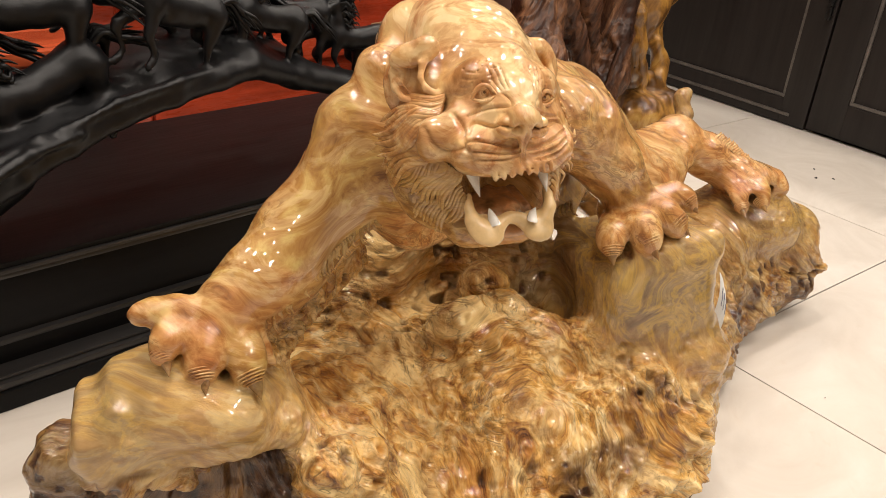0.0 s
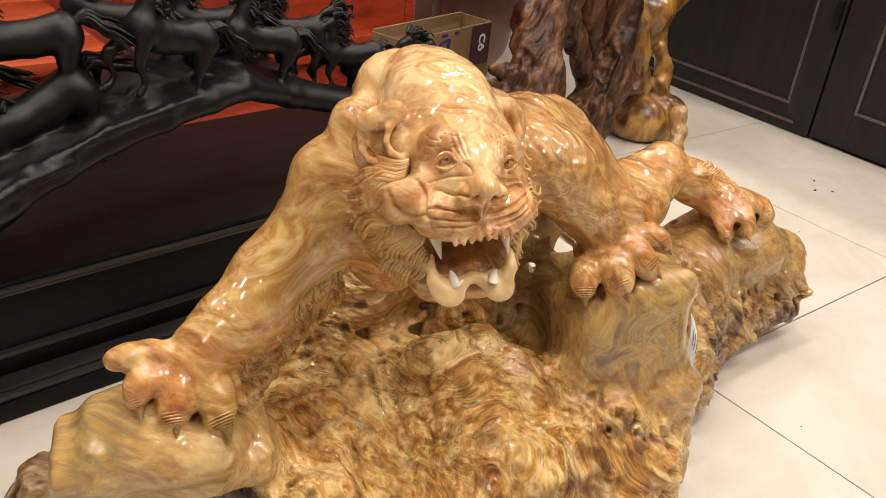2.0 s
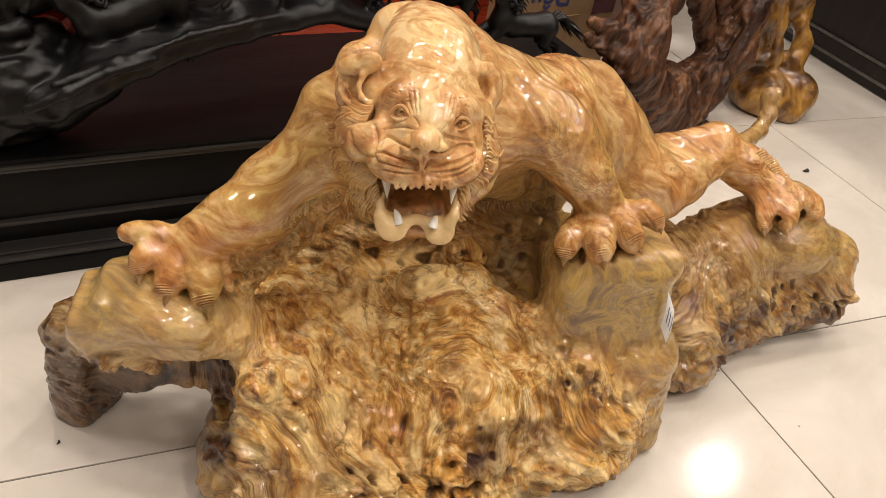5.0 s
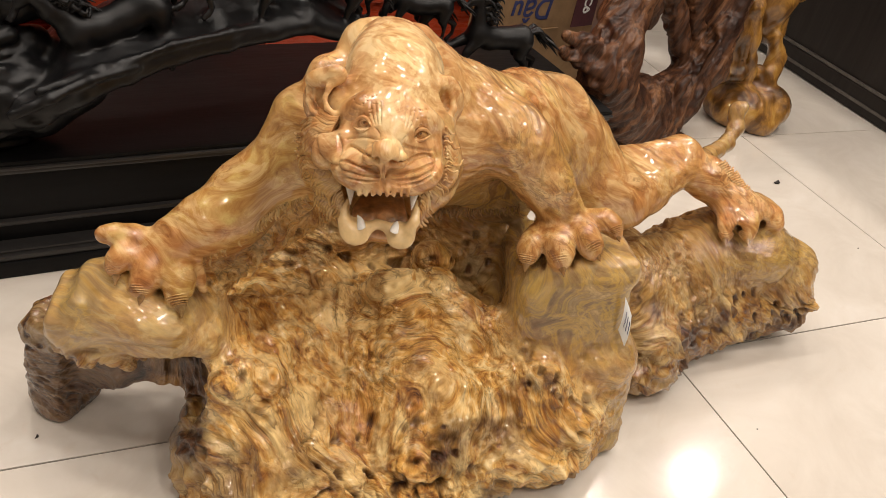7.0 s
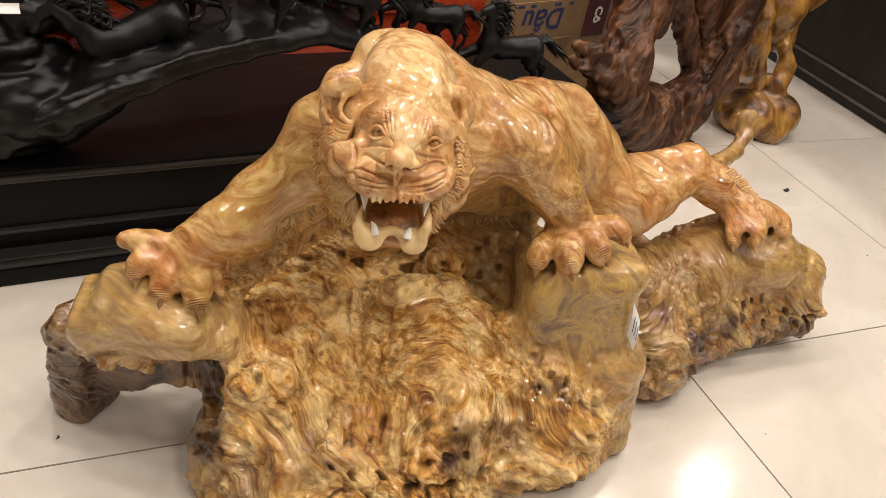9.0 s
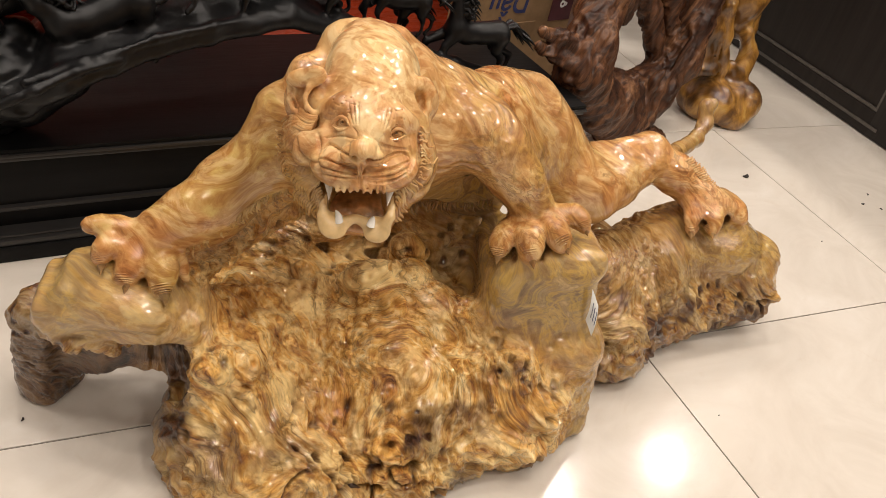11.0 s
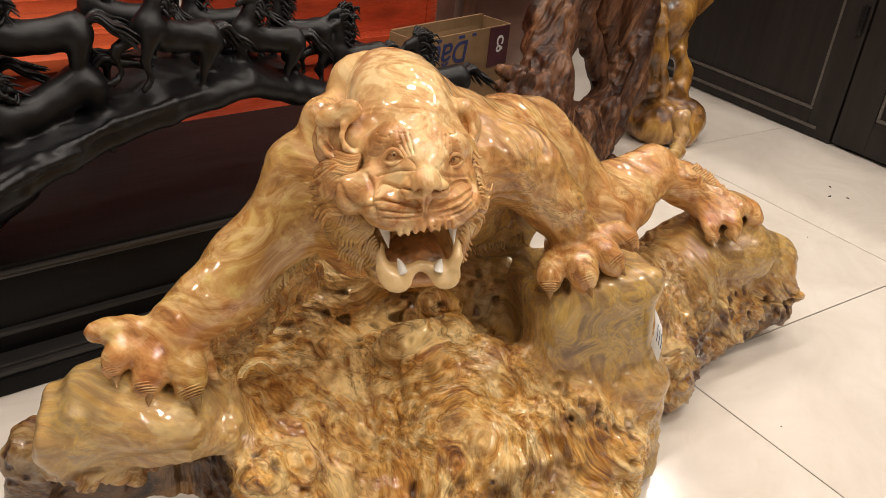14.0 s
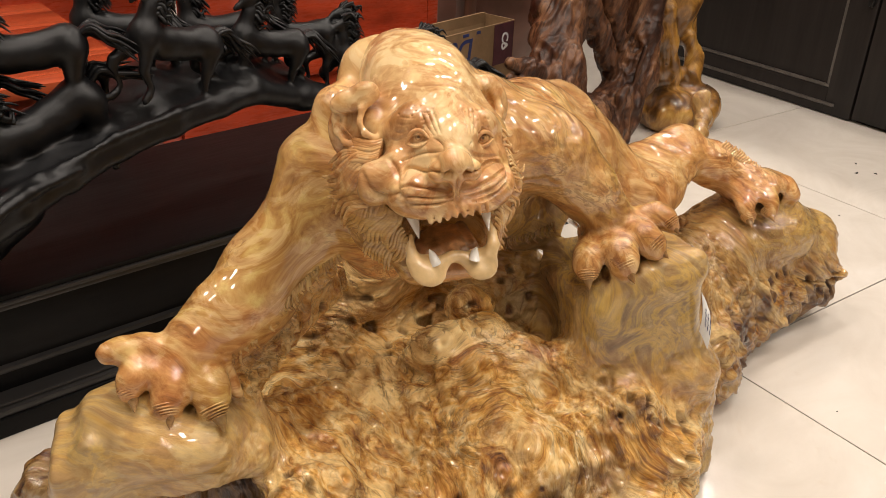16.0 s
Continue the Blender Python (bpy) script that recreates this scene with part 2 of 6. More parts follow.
def box(bm, x0, x1, y0, y1, z0, z1, bevel=0.0, m=None):
    made = bmesh.ops.create_cube(bm, size=1)["verts"]
    bmesh.ops.transform(bm, verts=made, matrix=Matrix.LocRotScale(((x0 + x1) / 2, (y0 + y1) / 2, (z0 + z1) / 2), None, (x1 - x0, y1 - y0, z1 - z0)))
    if bevel:
        edges = list({e for v in made for e in v.link_edges})
        out = bmesh.ops.bevel(bm, geom=edges, offset=bevel, segments=2, affect="EDGES", profile=0.6)
        made = list(set(out["verts"]) | {v for v in made if v.is_valid})
    if m is not None:
        bmesh.ops.transform(bm, verts=[v for v in made if v.is_valid], matrix=m)
    return bm


def boxed(*a, **k):
    return box(bmesh.new(), *a, **k)


# ---- clay: solid forms that blend into one another, meshed as one skin ----
def lattice(p, seed=0):
    """Smooth value noise, -1 to 1, at the points p (n x 3)."""
    i = np.floor(p).astype(np.int64)
    f = p - i
    f = f * f * f * (f * (f * 6 - 15) + 10)
    out = np.zeros(len(p))
    for dx in (0, 1):
        for dy in (0, 1):
            for dz in (0, 1):
                h = (i[:, 0] + dx) * 374761393 + (i[:, 1] + dy) * 668265263 + (i[:, 2] + dz) * 1274126177 + seed * 974711
                h = (h ^ (h >> 13)) * 1274126177
                h = ((h ^ (h >> 16)) & 0xFFFF) / 32767.5 - 1
                w = (f[:, 0] if dx else 1 - f[:, 0]) * (f[:, 1] if dy else 1 - f[:, 1]) * (f[:, 2] if dz else 1 - f[:, 2])
                out += w * h
    return out


def fractal(p, octaves=3, seed=0):
    return sum(lattice(p * 2 ** o + 7.3 * o, seed + o) / 2 ** o for o in range(octaves))


class Clay:
    def __init__(self, low, high, step, paint=(0, 0, 0)):
        self.low, self.step = np.array(low, float), step
        self.n = np.ceil((np.array(high) - self.low) / step).astype(int) + 1
        self.f = np.full(self.n, 0.3, np.float32)
        self.zone = np.empty((*self.n, 4), np.float32)
        self.zone[:] = self.four(paint)
        self.paint, self.k = paint, 0.02

    @staticmethod
    def four(paint):
        return np.array((*paint, 0, 0, 0, 0)[:4], np.float32)

    def window(self, low, high):
        a = np.clip(np.floor((np.array(low) - self.low) / self.step).astype(int), 0, self.n)
        b = np.clip(np.ceil((np.array(high) - self.low) / self.step).astype(int) + 1, 0, self.n)
        if (b <= a).any():
            return None
        grid = [(self.low[i] + self.step * np.arange(a[i], b[i])).astype(np.float32) for i in range(3)]
        return tuple(slice(a[i], b[i]) for i in range(3)), grid[0][:, None, None], grid[1][None, :, None], grid[2][None, None, :]

    def join(self, where, d, k, paint):
        f = self.f[where]
        h = np.clip(0.5 + 0.5 * (f - d) / k, 0, 1)
        self.f[where] = f * (1 - h) + d * h - k * h * (1 - h)
        if paint is not None:
            self.zone[where] += h[..., None] * (self.four(paint) - self.zone[where])

    def take(self, where, d, k, paint):
        f = self.f[where]
        h = np.clip(0.5 - 0.5 * (f + d) / k, 0, 1)
        self.f[where] = f * (1 - h) - d * h + k * h * (1 - h)
        if paint is not None:
            self.zone[where] += h[..., None] * (self.four(paint) - self.zone[where])

    def chain(self, *balls, k=None, paint=0, cut=False):
        """A tapering limb through balls (x, y, z, radius)."""
        k = k or self.k
        paint = self.paint if paint == 0 else paint
        if len(balls) == 1:
            balls = balls * 2
        for (ax, ay, az, ra), (bx, by, bz, rb) in zip(balls, balls[1:]):
            r = max(ra, rb) + k + 3 * self.step
            w = self.window((min(ax, bx) - r, min(ay, by) - r, min(az, bz) - r), (max(ax, bx) + r, max(ay, by) + r, max(az, bz) + r))
            if not w:
                continue
            where, x, y, z = w
            dx, dy, dz = bx - ax, by - ay, bz - az
            size = dx * dx + dy * dy + dz * dz + 1e-12
            t = np.clip(((x - ax) * dx + (y - ay) * dy + (z - az) * dz) / size, 0, 1)
            d = np.sqrt((x - ax - t * dx) ** 2 + (y - ay - t * dy) ** 2 + (z - az - t * dz) ** 2) - (ra + (rb - ra) * t)
            (self.take if cut else self.join)(where, d.astype(np.float32), k, paint)

    def lump(self, c, r, turn=(0, 0, 0), k=None, paint=0, cut=False):
        """An ellipsoid of half-sizes r, turned by degrees."""
        k = k or self.k
        paint = self.paint if paint == 0 else paint
        reach = max(r) + k + 3 * self.step
        w = self.window([v - reach for v in c], [v + reach for v in c])
        if not w:
            return
        where, x, y, z = w
        m = np.array(Euler([radians(a) for a in turn]).to_matrix().transposed())
        x, y, z = x - c[0], y - c[1], z - c[2]
        q = [(m[i, 0] * x + m[i, 1] * y + m[i, 2] * z) / r[i] for i in range(3)]
        k0 = np.sqrt(q[0] ** 2 + q[1] ** 2 + q[2] ** 2)
        k1 = np.sqrt((q[0] / r[0]) ** 2 + (q[1] / r[1]) ** 2 + (q[2] / r[2]) ** 2) + 1e-6
        d = np.where(k0 < 0.02, -min(r), k0 * (k0 - 1) / k1)
        (self.take if cut else self.join)(where, d.astype(np.float32), k, paint)

    def slab(self, c, half, turn=(0, 0, 0), rounding=0.02, k=None, paint=0, cut=False):
        """A block of half-sizes half with rounded edges, turned by degrees."""
        k = k or self.k
        paint = self.paint if paint == 0 else paint
        reach = math.sqrt(sum(h * h for h in half)) + k + 3 * self.step
        w = self.window([v - reach for v in c], [v + reach for v in c])
        if not w:
            return
        where, x, y, z = w
        m = np.array(Euler([radians(a) for a in turn]).to_matrix().transposed())
        x, y, z = x - c[0], y - c[1], z - c[2]
        q = [np.abs(m[i, 0] * x + m[i, 1] * y + m[i, 2] * z) - (half[i] - rounding) for i in range(3)]
        out = np.sqrt(sum(np.maximum(v, 0) ** 2 for v in q))
        d = out + np.minimum(np.maximum(np.maximum(q[0], q[1]), q[2]), 0) - rounding
        (self.take if cut else self.join)(where, d.astype(np.float32), k, paint)

    def below(self, z, k=0.004):
        """Cut away all that lies under the height z."""
        d = (z - (self.low[2] + self.step * np.arange(self.n[2]))).astype(np.float32)[None, None, :]
        self.f = np.maximum(self.f, np.broadcast_to(d, self.f.shape))

    def skin(self):
        """Points, quads and zones of the surface."""
        f, n = self.f, self.n
        inside = f < 0
        c = n - 1
        count = np.zeros(c, np.int8)
        for dx in (0, 1):
            for dy in (0, 1):
                for dz in (0, 1):
                    count += inside[dx:dx + c[0], dy:dy + c[1], dz:dz + c[2]]
        cells = np.argwhere((count > 0) & (count < 8))
        index = np.full(c, -1, np.int32)
        index[tuple(cells.T)] = np.arange(len(cells))
        total, hits = np.zeros((len(cells), 3)), np.zeros(len(cells))
        for axis in range(3):
            u, v = [a for a in range(3) if a != axis]
            for du in (0, 1):
                for dv in (0, 1):
                    a = cells.copy()
                    a[:, u] += du
                    a[:, v] += dv
                    b = a.copy()
                    b[:, axis] += 1
                    fa, fb = f[tuple(a.T)], f[tuple(b.T)]
                    cross = (fa < 0) != (fb < 0)
                    t = np.where(cross, fa / np.where(cross, fa - fb, 1), 0)
                    p = a.astype(float)
                    p[:, axis] += t
                    total += p * cross[:, None]
                    hits += cross
        points = self.low + self.step * total / hits[:, None]
        zones = self.zone[tuple(cells.T)]
        quads = []
        for axis in range(3):
            u, v = (axis + 1) % 3, (axis + 2) % 3
            lo, hi = [slice(1, -1)] * 3, [slice(1, -1)] * 3
            lo[axis], hi[axis] = slice(0, -1), slice(1, None)
            a, b = inside[tuple(lo)], inside[tuple(hi)]
            edge = np.argwhere(a != b)
            way = a[tuple(edge.T)]
            off = np.ones(3, int)
            off[axis] = 0
            e = edge + off
            corner = []
            for du, dv in ((1, 1), (0, 1), (0, 0), (1, 0)):
                q = e.copy()
                q[:, u] -= du
                q[:, v] -= dv
                corner.append(index[tuple(q.T)])
            q = np.stack(corner, 1)
            q[~way] = q[~way][:, ::-1]
            quads.append(q)
        return points, np.concatenate(quads), zones


def vertex_normals(points, quads):
    face = np.cross(points[quads[:, 2]] - points[quads[:, 0]], points[quads[:, 3]] - points[quads[:, 1]])
    out = np.zeros_like(points)
    for i in range(4):
        for a in range(3):
            out[:, a] += np.bincount(quads[:, i], face[:, a], len(points))
    return out / (np.linalg.norm(out, axis=1)[:, None] + 1e-12)


def relax(points, quads, rounds, pull=0.5):
    for _ in range(rounds):
        total, count = np.zeros_like(points), np.zeros(len(points))
        for i in range(4):
            j = quads[:, (i + 1) % 4], quads[:, i - 1]
            for o in j:
                for a in range(3):
                    total[:, a] += np.bincount(quads[:, i], points[o, a], len(points))
                count += np.bincount(quads[:, i], minlength=len(points))
        points = points + pull * (total / np.maximum(count, 1)[:, None] - points)
    return points


def skin_mesh(name, skins, materials):
    """One mesh of several skins: (points, quads, zones, material index, and the bent grain where there is one)."""
    me = bpy.data.meshes.new(name)
    base, pts, qs, zs, ms, gs = 0, [], [], [], [], []
    turn = np.array(Euler((0, radians(20), radians(-28))).to_matrix())
    for p, q, z, m, *g in skins:
        pts.append(p), qs.append(q + base), zs.append(z), ms.append(np.full(len(q), m, np.int32))
        gs.append(g[0] if g else (p + 0.075 * np.stack([fractal(p * 5 + 3 * s, 2, 40 + s) for s in range(3)], 1)) @ turn)
        base += len(p)
    p, q, z, m = np.concatenate(pts), np.concatenate(qs), np.concatenate(zs), np.concatenate(ms)
    me.vertices.add(len(p))
    me.vertices.foreach_set("co", p.astype(np.float32).ravel())
    me.loops.add(q.size)
    me.loops.foreach_set("vertex_index", q.astype(np.int32).ravel())
    me.polygons.add(len(q))
    me.polygons.foreach_set("loop_start", np.arange(0, q.size, 4, dtype=np.int32))
    me.polygons.foreach_set("material_index", m)
    me.polygons.foreach_set("use_smooth", np.ones(len(q), bool))
    for material in materials:
        me.materials.append(material)
    col = me.attributes.new("zones", "FLOAT_COLOR", "POINT")
    col.data.foreach_set("color", z.astype(np.float32).ravel())
    way = me.attributes.new("grain", "FLOAT_VECTOR", "POINT")
    way.data.foreach_set("vector", np.concatenate(gs).astype(np.float32).ravel())
    me.update(calc_edges=True)
    me.validate()
    return me


# ---- the room: unseen ceiling and walls, added to shape bounced light ----
Z_TOP = 2.75
thing("ceiling", boxed(-3.2, 4.0, -3.2, 3.4, Z_TOP, Z_TOP + 0.1), M_CEIL, "unseen flat white ceiling added to close the room", "ceiling", kind="structure", smooth=False)
thing("wall_south", boxed(-3.2, 4.0, -3.3, -3.2, 0, Z_TOP), M_PAINT, "unseen brown-grey wall added to lower bounced light", "wall", kind="structure", smooth=False)
thing("wall_west", boxed(-3.3, -3.2, -3.2, 3.4, 0, Z_TOP), M_PAINT, "unseen brown-grey wall added to lower bounced light", "wall", kind="structure", smooth=False)
thing("wall_north", boxed(-3.2, 4.0, 3.4, 3.5, 0, Z_TOP), M_PAINT, "unseen brown-grey wall behind the furniture, added to lower bounced light", "wall", kind="structure", smooth=False)
thing("wall_east", boxed(4.0, 4.1, -3.2, 3.4, 0, Z_TOP), M_PAINT, "unseen brown-grey wall added to lower bounced light", "wall", kind="structure", smooth=False)

# ---- the tiger carving ----
TIGER_AT = Matrix.Translation((-0.45, 0, 0)) @ pose(0, 0, 0, 0, 0, -27.5)
BURL, MOSS, SKIN, PALE = (1, 0, 0), (0.05, 0.75, 0.6), (0, 0.05, 0.1), (0, 0, 1)
GREY, HAIR = (0.0, 1.0, 0), (0.05, 0.22, 0.05)


def carve_body():
    c = Clay((-0.66, -0.42, -0.012), (0.72, 0.74, 0.70), 0.0042)
    # root base
    c.k, c.paint = 0.05, BURL
    c.lump((-0.16, -0.02, 0.085), (0.20, 0.17, 0.125))
    c.lump((-0.255, -0.20, 0.045), (0.115, 0.135, 0.125))
    c.lump((-0.345, -0.235, 0.06), (0.03, 0.06, 0.058), paint=(1, 0, 0, 0.75), k=0.015)
    c.lump((-0.322, -0.275, 0.045), (0.035, 0.035, 0.055), paint=(1, 0, 0, 0.55), k=0.02)
    c.lump((-0.20, -0.275, 0.02), (0.12, 0.07, 0.085))
    c.lump((-0.03, -0.195, 0.03), (0.09, 0.075, 0.075))
    c.slab((-0.285, -0.215, 0.175), (0.05, 0.05, 0.035), (0, 8, 25), 0.02, paint=BURL)
    c.lump((-0.08, -0.105, 0.15), (0.07, 0.05, 0.055))
    c.lump((-0.08, -0.10, 0.045), (0.19, 0.125, 0.10))
    c.lump((0.08, -0.08, 0.065), (0.15, 0.118, 0.12))
    c.lump((-0.28, 0.07, 0.06), (0.15, 0.18, 0.13))
    c.k = 0.03
    c.chain((-0.20, -0.27, 0.03, 0.055), (-0.13, -0.20, 0.03, 0.055))
    c.chain((0.0, 0.10, 0.05, 0.12), (-0.02, 0.12, 0.22, 0.085), paint=(0.7, 0.3, 0))
    c.chain((-0.28, 0.04, 0.17, 0.06), (-0.20, 0.10, 0.25, 0.055), (-0.10, 0.12, 0.27, 0.05))
    c.chain((-0.22, 0.10, 0.16, 0.08), (-0.05, 0.14, 0.16, 0.09), (0.10, 0.17, 0.125, 0.08), (0.26, 0.18, 0.12, 0.08), paint=(0.8, 0.25, 0))
    c.k = 0.02
    c.chain((-0.3590, -0.1589, 0.2640, 0.0230), (-0.3372, -0.1153, 0.2736, 0.0236), (-0.3033, -0.0659, 0.2919, 0.0242), (-0.2619, 0.0013, 0.3030, 0.0235), paint=BURL)
    c.chain((-0.2932, -0.0469, 0.3163, 0.0162), (-0.2644, -0.0359, 0.3383, 0.0129), paint=(1, 0.1, 0))
    # knobs round the hollow
    c.k = 0.015
    c.lump((-0.06, -0.035, 0.215), (0.04, 0.04, 0.042))
    c.lump((-0.122, -0.045, 0.225), (0.036, 0.034, 0.032))
    c.lump((-0.095, -0.07, 0.205), (0.032, 0.03, 0.036))
    c.lump((-0.068, -0.085, 0.195), (0.022, 0.022, 0.026))
    c.lump((-0.02, -0.055, 0.19), (0.05, 0.045, 0.05))
    c.lump((0.035, -0.06, 0.195), (0.035, 0.035, 0.04))
    c.lump((-0.075, 0.03, 0.235), (0.028, 0.028, 0.03))
    c.lump((0.01, 0.0, 0.17), (0.025, 0.03, 0.07), cut=True, k=0.02)
    # smooth rock under the spread forepaw
    c.k = 0.035
    c.chain((-0.4700, -0.1980, 0.2640, 0.0380), (-0.4400, -0.2040, 0.2600, 0.0480), (-0.3984, -0.1912, 0.2322, 0.0442), paint=MOSS, k=0.02)
    c.slab((-0.450, -0.212, 0.236), (0.084, 0.048, 0.034), (16, -8, 4), 0.014, paint=(0.1, 0.75, 0.6), k=0.02)
    c.slab((-0.496, -0.214, 0.236), (0.030, 0.040, 0.046), (10, 32, 10), 0.010, paint=(0.1, 0.9, 0.5), k=0.014)
    c.lump((-0.408, -0.245, 0.262), (0.055, 0.030, 0.026), (20, 8, 0), paint=(0.1, 0.5, 0.6), k=0.02)
    c.slab((-0.375, -0.205, 0.226), (0.055, 0.045, 0.024), (12, -4, 10), 0.018, paint=(0.35, 0.35, 0.3), k=0.02)
    c.chain((-0.36, -0.15, 0.17, 0.055), (-0.28, -0.13, 0.15, 0.075), paint=BURL)
    c.lump((-0.4140, -0.2095, 0.2624), (0.078, 0.050, 0.024), (0, 14, 10), k=0.008, paint=(0.1, 0.7, 0.3))
    # its darkened flat underside, and the dark root leg, plug and bark curl below
    c.slab((-0.455, -0.225, 0.150), (0.125, 0.075, 0.050), (6, -6, 0), 0.012, k=0.008, cut=True, paint=(1, 0, 0, 0.5))
    c.k = 0.012
    c.slab((-0.556, -0.178, 0.088), (0.034, 0.046, 0.105), (8, 9, -18), 0.020, paint=(0.7, 0.0, 0, 0.88))
    c.slab((-0.502, -0.168, 0.122), (0.074, 0.040, 0.056), (8, -34, -4), 0.018, paint=(0.7, 0.0, 0, 0.92))
    c.slab((-0.452, -0.155, 0.150), (0.055, 0.045, 0.045), (0, -14, 0), 0.014, paint=(0.8, 0, 0, 1.0))
    c.slab((-0.548, -0.206, 0.186), (0.032, 0.03, 0.024), (0, 24, -10), 0.012, paint=(1, 0, 0, 0.7))
    c.slab((-0.392, -0.172, 0.142), (0.038, 0.030, 0.034), (0, -4, 6), 0.012, paint=(0.6, 0.2, 0.2))
    c.chain((-0.352, -0.196, 0.165, 0.024), (-0.340, -0.204, 0.135, 0.030), (-0.352, -0.190, 0.105, 0.022), paint=(1, 0, 0, 0.9))
    c.k = 0.009
    for x, y, z, r in ((-0.505, -0.243, 0.186, 0.013), (-0.486, -0.246, 0.176, 0.012), (-0.470, -0.242, 0.190, 0.011), (-0.452, -0.240, 0.186, 0.013),
                       (-0.436, -0.238, 0.178, 0.010), (-0.420, -0.232, 0.190, 0.009), (-0.520, -0.238, 0.182, 0.009)):
        c.chain((x, y, z + 0.012, r), (x + 0.004, y - 0.003, z, r * 0.85), paint=(1, 0, 0.1, 0.25))
    # pedestal under the raised forepaw
    c.k = 0.03
    c.slab((0.154, -0.004, 0.095), (0.103, 0.098, 0.120), (0, -7, 14), 0.046, paint=(0.45, 0.5, 0.1, 0.15))
    c.slab((0.130, 0.004, 0.240), (0.086, 0.086, 0.092), (-4, -9, 10), 0.040, paint=GREY)
    c.slab((0.140, 0.004, 0.318), (0.074, 0.070, 0.020), (-10, -6, 12), 0.016, paint=(0.0, 0.75, 0.35), k=0.018)
    c.lump((0.205, -0.055, 0.175), (0.045, 0.04, 0.03), (0, 20, 30), paint=(0.85, 0.3, 0), k=0.02)
    c.chain((0.09, -0.09, 0.13, 0.055), (0.17, -0.095, 0.10, 0.05), paint=BURL)
    c.lump((0.115, -0.115, 0.165), (0.04, 0.03, 0.03), paint=BURL, k=0.02)
    # long root towards the hind paw
    c.k = 0.04
    c.chain((0.25, 0.17, 0.15, 0.068), (0.41, 0.33, 0.15, 0.075), paint=(0.9, 0.3, 0, 0.4))
    c.lump((0.32, 0.115, 0.06), (0.055, 0.055, 0.075), (0, 0, 30), paint=(1, 0, 0, 0.5))
    c.chain((0.29, 0.16, 0.06, 0.08), (0.33, 0.20, 0.06, 0.07), paint=(1, 0, 0, 0.75))
    c.chain((0.31, 0.18, 0.07, 0.085), (0.43, 0.29, 0.08, 0.09), (0.55, 0.36, 0.085, 0.09), (0.61, 0.345, 0.10, 0.055), paint=(1, 0.0, 0, 0.32))
    c.k = 0.03
    c.lump((0.49, 0.34, 0.185), (0.105, 0.085, 0.075), (0, 10, 15), paint=(0.1, 0.8, 0))
    c.lump((0.595, 0.335, 0.155), (0.05, 0.05, 0.06), (0, 15, 0), paint=(0.2, 0.5, 0))
    c.below(0.0)
    # deep hollow beside the pedestal, its shade painted dark into the cut
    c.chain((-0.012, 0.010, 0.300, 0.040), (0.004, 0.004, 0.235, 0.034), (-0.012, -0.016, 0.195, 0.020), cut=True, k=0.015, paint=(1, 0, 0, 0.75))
    # the pedestal's front and the lumps under the hind paw
    c.k = 0.03
    c.lump((0.4150, 0.2806, 0.1869), (0.050, 0.050, 0.045), (0, 10, 0), paint=(0.35, 0.6, 0, 0.1), k=0.035)
    c.lump((0.5076, 0.3012, 0.1996), (0.056, 0.050, 0.042), (0, 14, 0), paint=(0.35, 0.6, 0, 0.1), k=0.045)
    c.chain((0.5869, 0.3129, 0.1348, 0.0350), (0.6580, 0.3000, 0.1040, 0.0060), paint=(0.9, 0.2, 0), k=0.02)
    # holes in the root, painted dark inside
    c.lump((0.424, 0.183, 0.172), (0.022, 0.030, 0.010), (0, 8, 10), cut=True, k=0.008, paint=(1, 0, 0, 0.9))
    c.lump((0.468, 0.236, 0.112), (0.013, 0.022, 0.006), (0, -8, 10), cut=True, k=0.006, paint=(1, 0, 0, 0.9))
    c.lump((0.400, 0.135, 0.085), (0.012, 0.020, 0.009), cut=True, k=0.008, paint=(1, 0, 0, 0.9))
    # the notch in the front foot of the burl, painted dark inside
    c.lump((-0.098, -0.265, 0.0), (0.014, 0.06, 0.036), (0, 10, 0), cut=True, k=0.01, paint=(1, 0, 0, 0.8))
    c.below(0.0)

    # trunk of the tiger
    c.k, c.paint = 0.045, SKIN
    c.chain((-0.1891, -0.0258, 0.5663, 0.0480), (-0.1557, -0.0163, 0.5293, 0.0567), (-0.0940, 0.0087, 0.4728, 0.0742), paint=(0, 0, 0.5))
    c.chain((-0.1443, -0.0060, 0.5563, 0.0401), (-0.0624, 0.0512, 0.4784, 0.0562), (0.0197, 0.1572, 0.4479, 0.0611))
    # belly: olive wood, painted darker to stand in for its shade
    c.chain((-0.0900, 0.0300, 0.4131, 0.0660), (-0.0050, 0.1120, 0.3740, 0.0670), (0.0922, 0.2000, 0.3706, 0.0690), paint=(0.1, 0.9, 0, 0.12))
    c.chain((0.0189, 0.1823, 0.4287, 0.0625), (0.0620, 0.2156, 0.4115, 0.0698), (0.1123, 0.2377, 0.3775, 0.0622), paint=(0, 0.05, 0.35))
    c.k = 0.03
    c.chain((-0.2374, -0.0728, 0.5527, 0.0268), (-0.2104, -0.0771, 0.5228, 0.0401))
    c.chain((-0.2559, -0.0810, 0.5014, 0.0339), (-0.2151, -0.0940, 0.4568, 0.0482), (-0.1868, -0.0524, 0.4049, 0.0618))
    c.chain((-0.1960, -0.0320, 0.5880, 0.0320), (-0.1850, -0.0500, 0.5690, 0.0290), paint=(0, 0, 0.9), k=0.014)
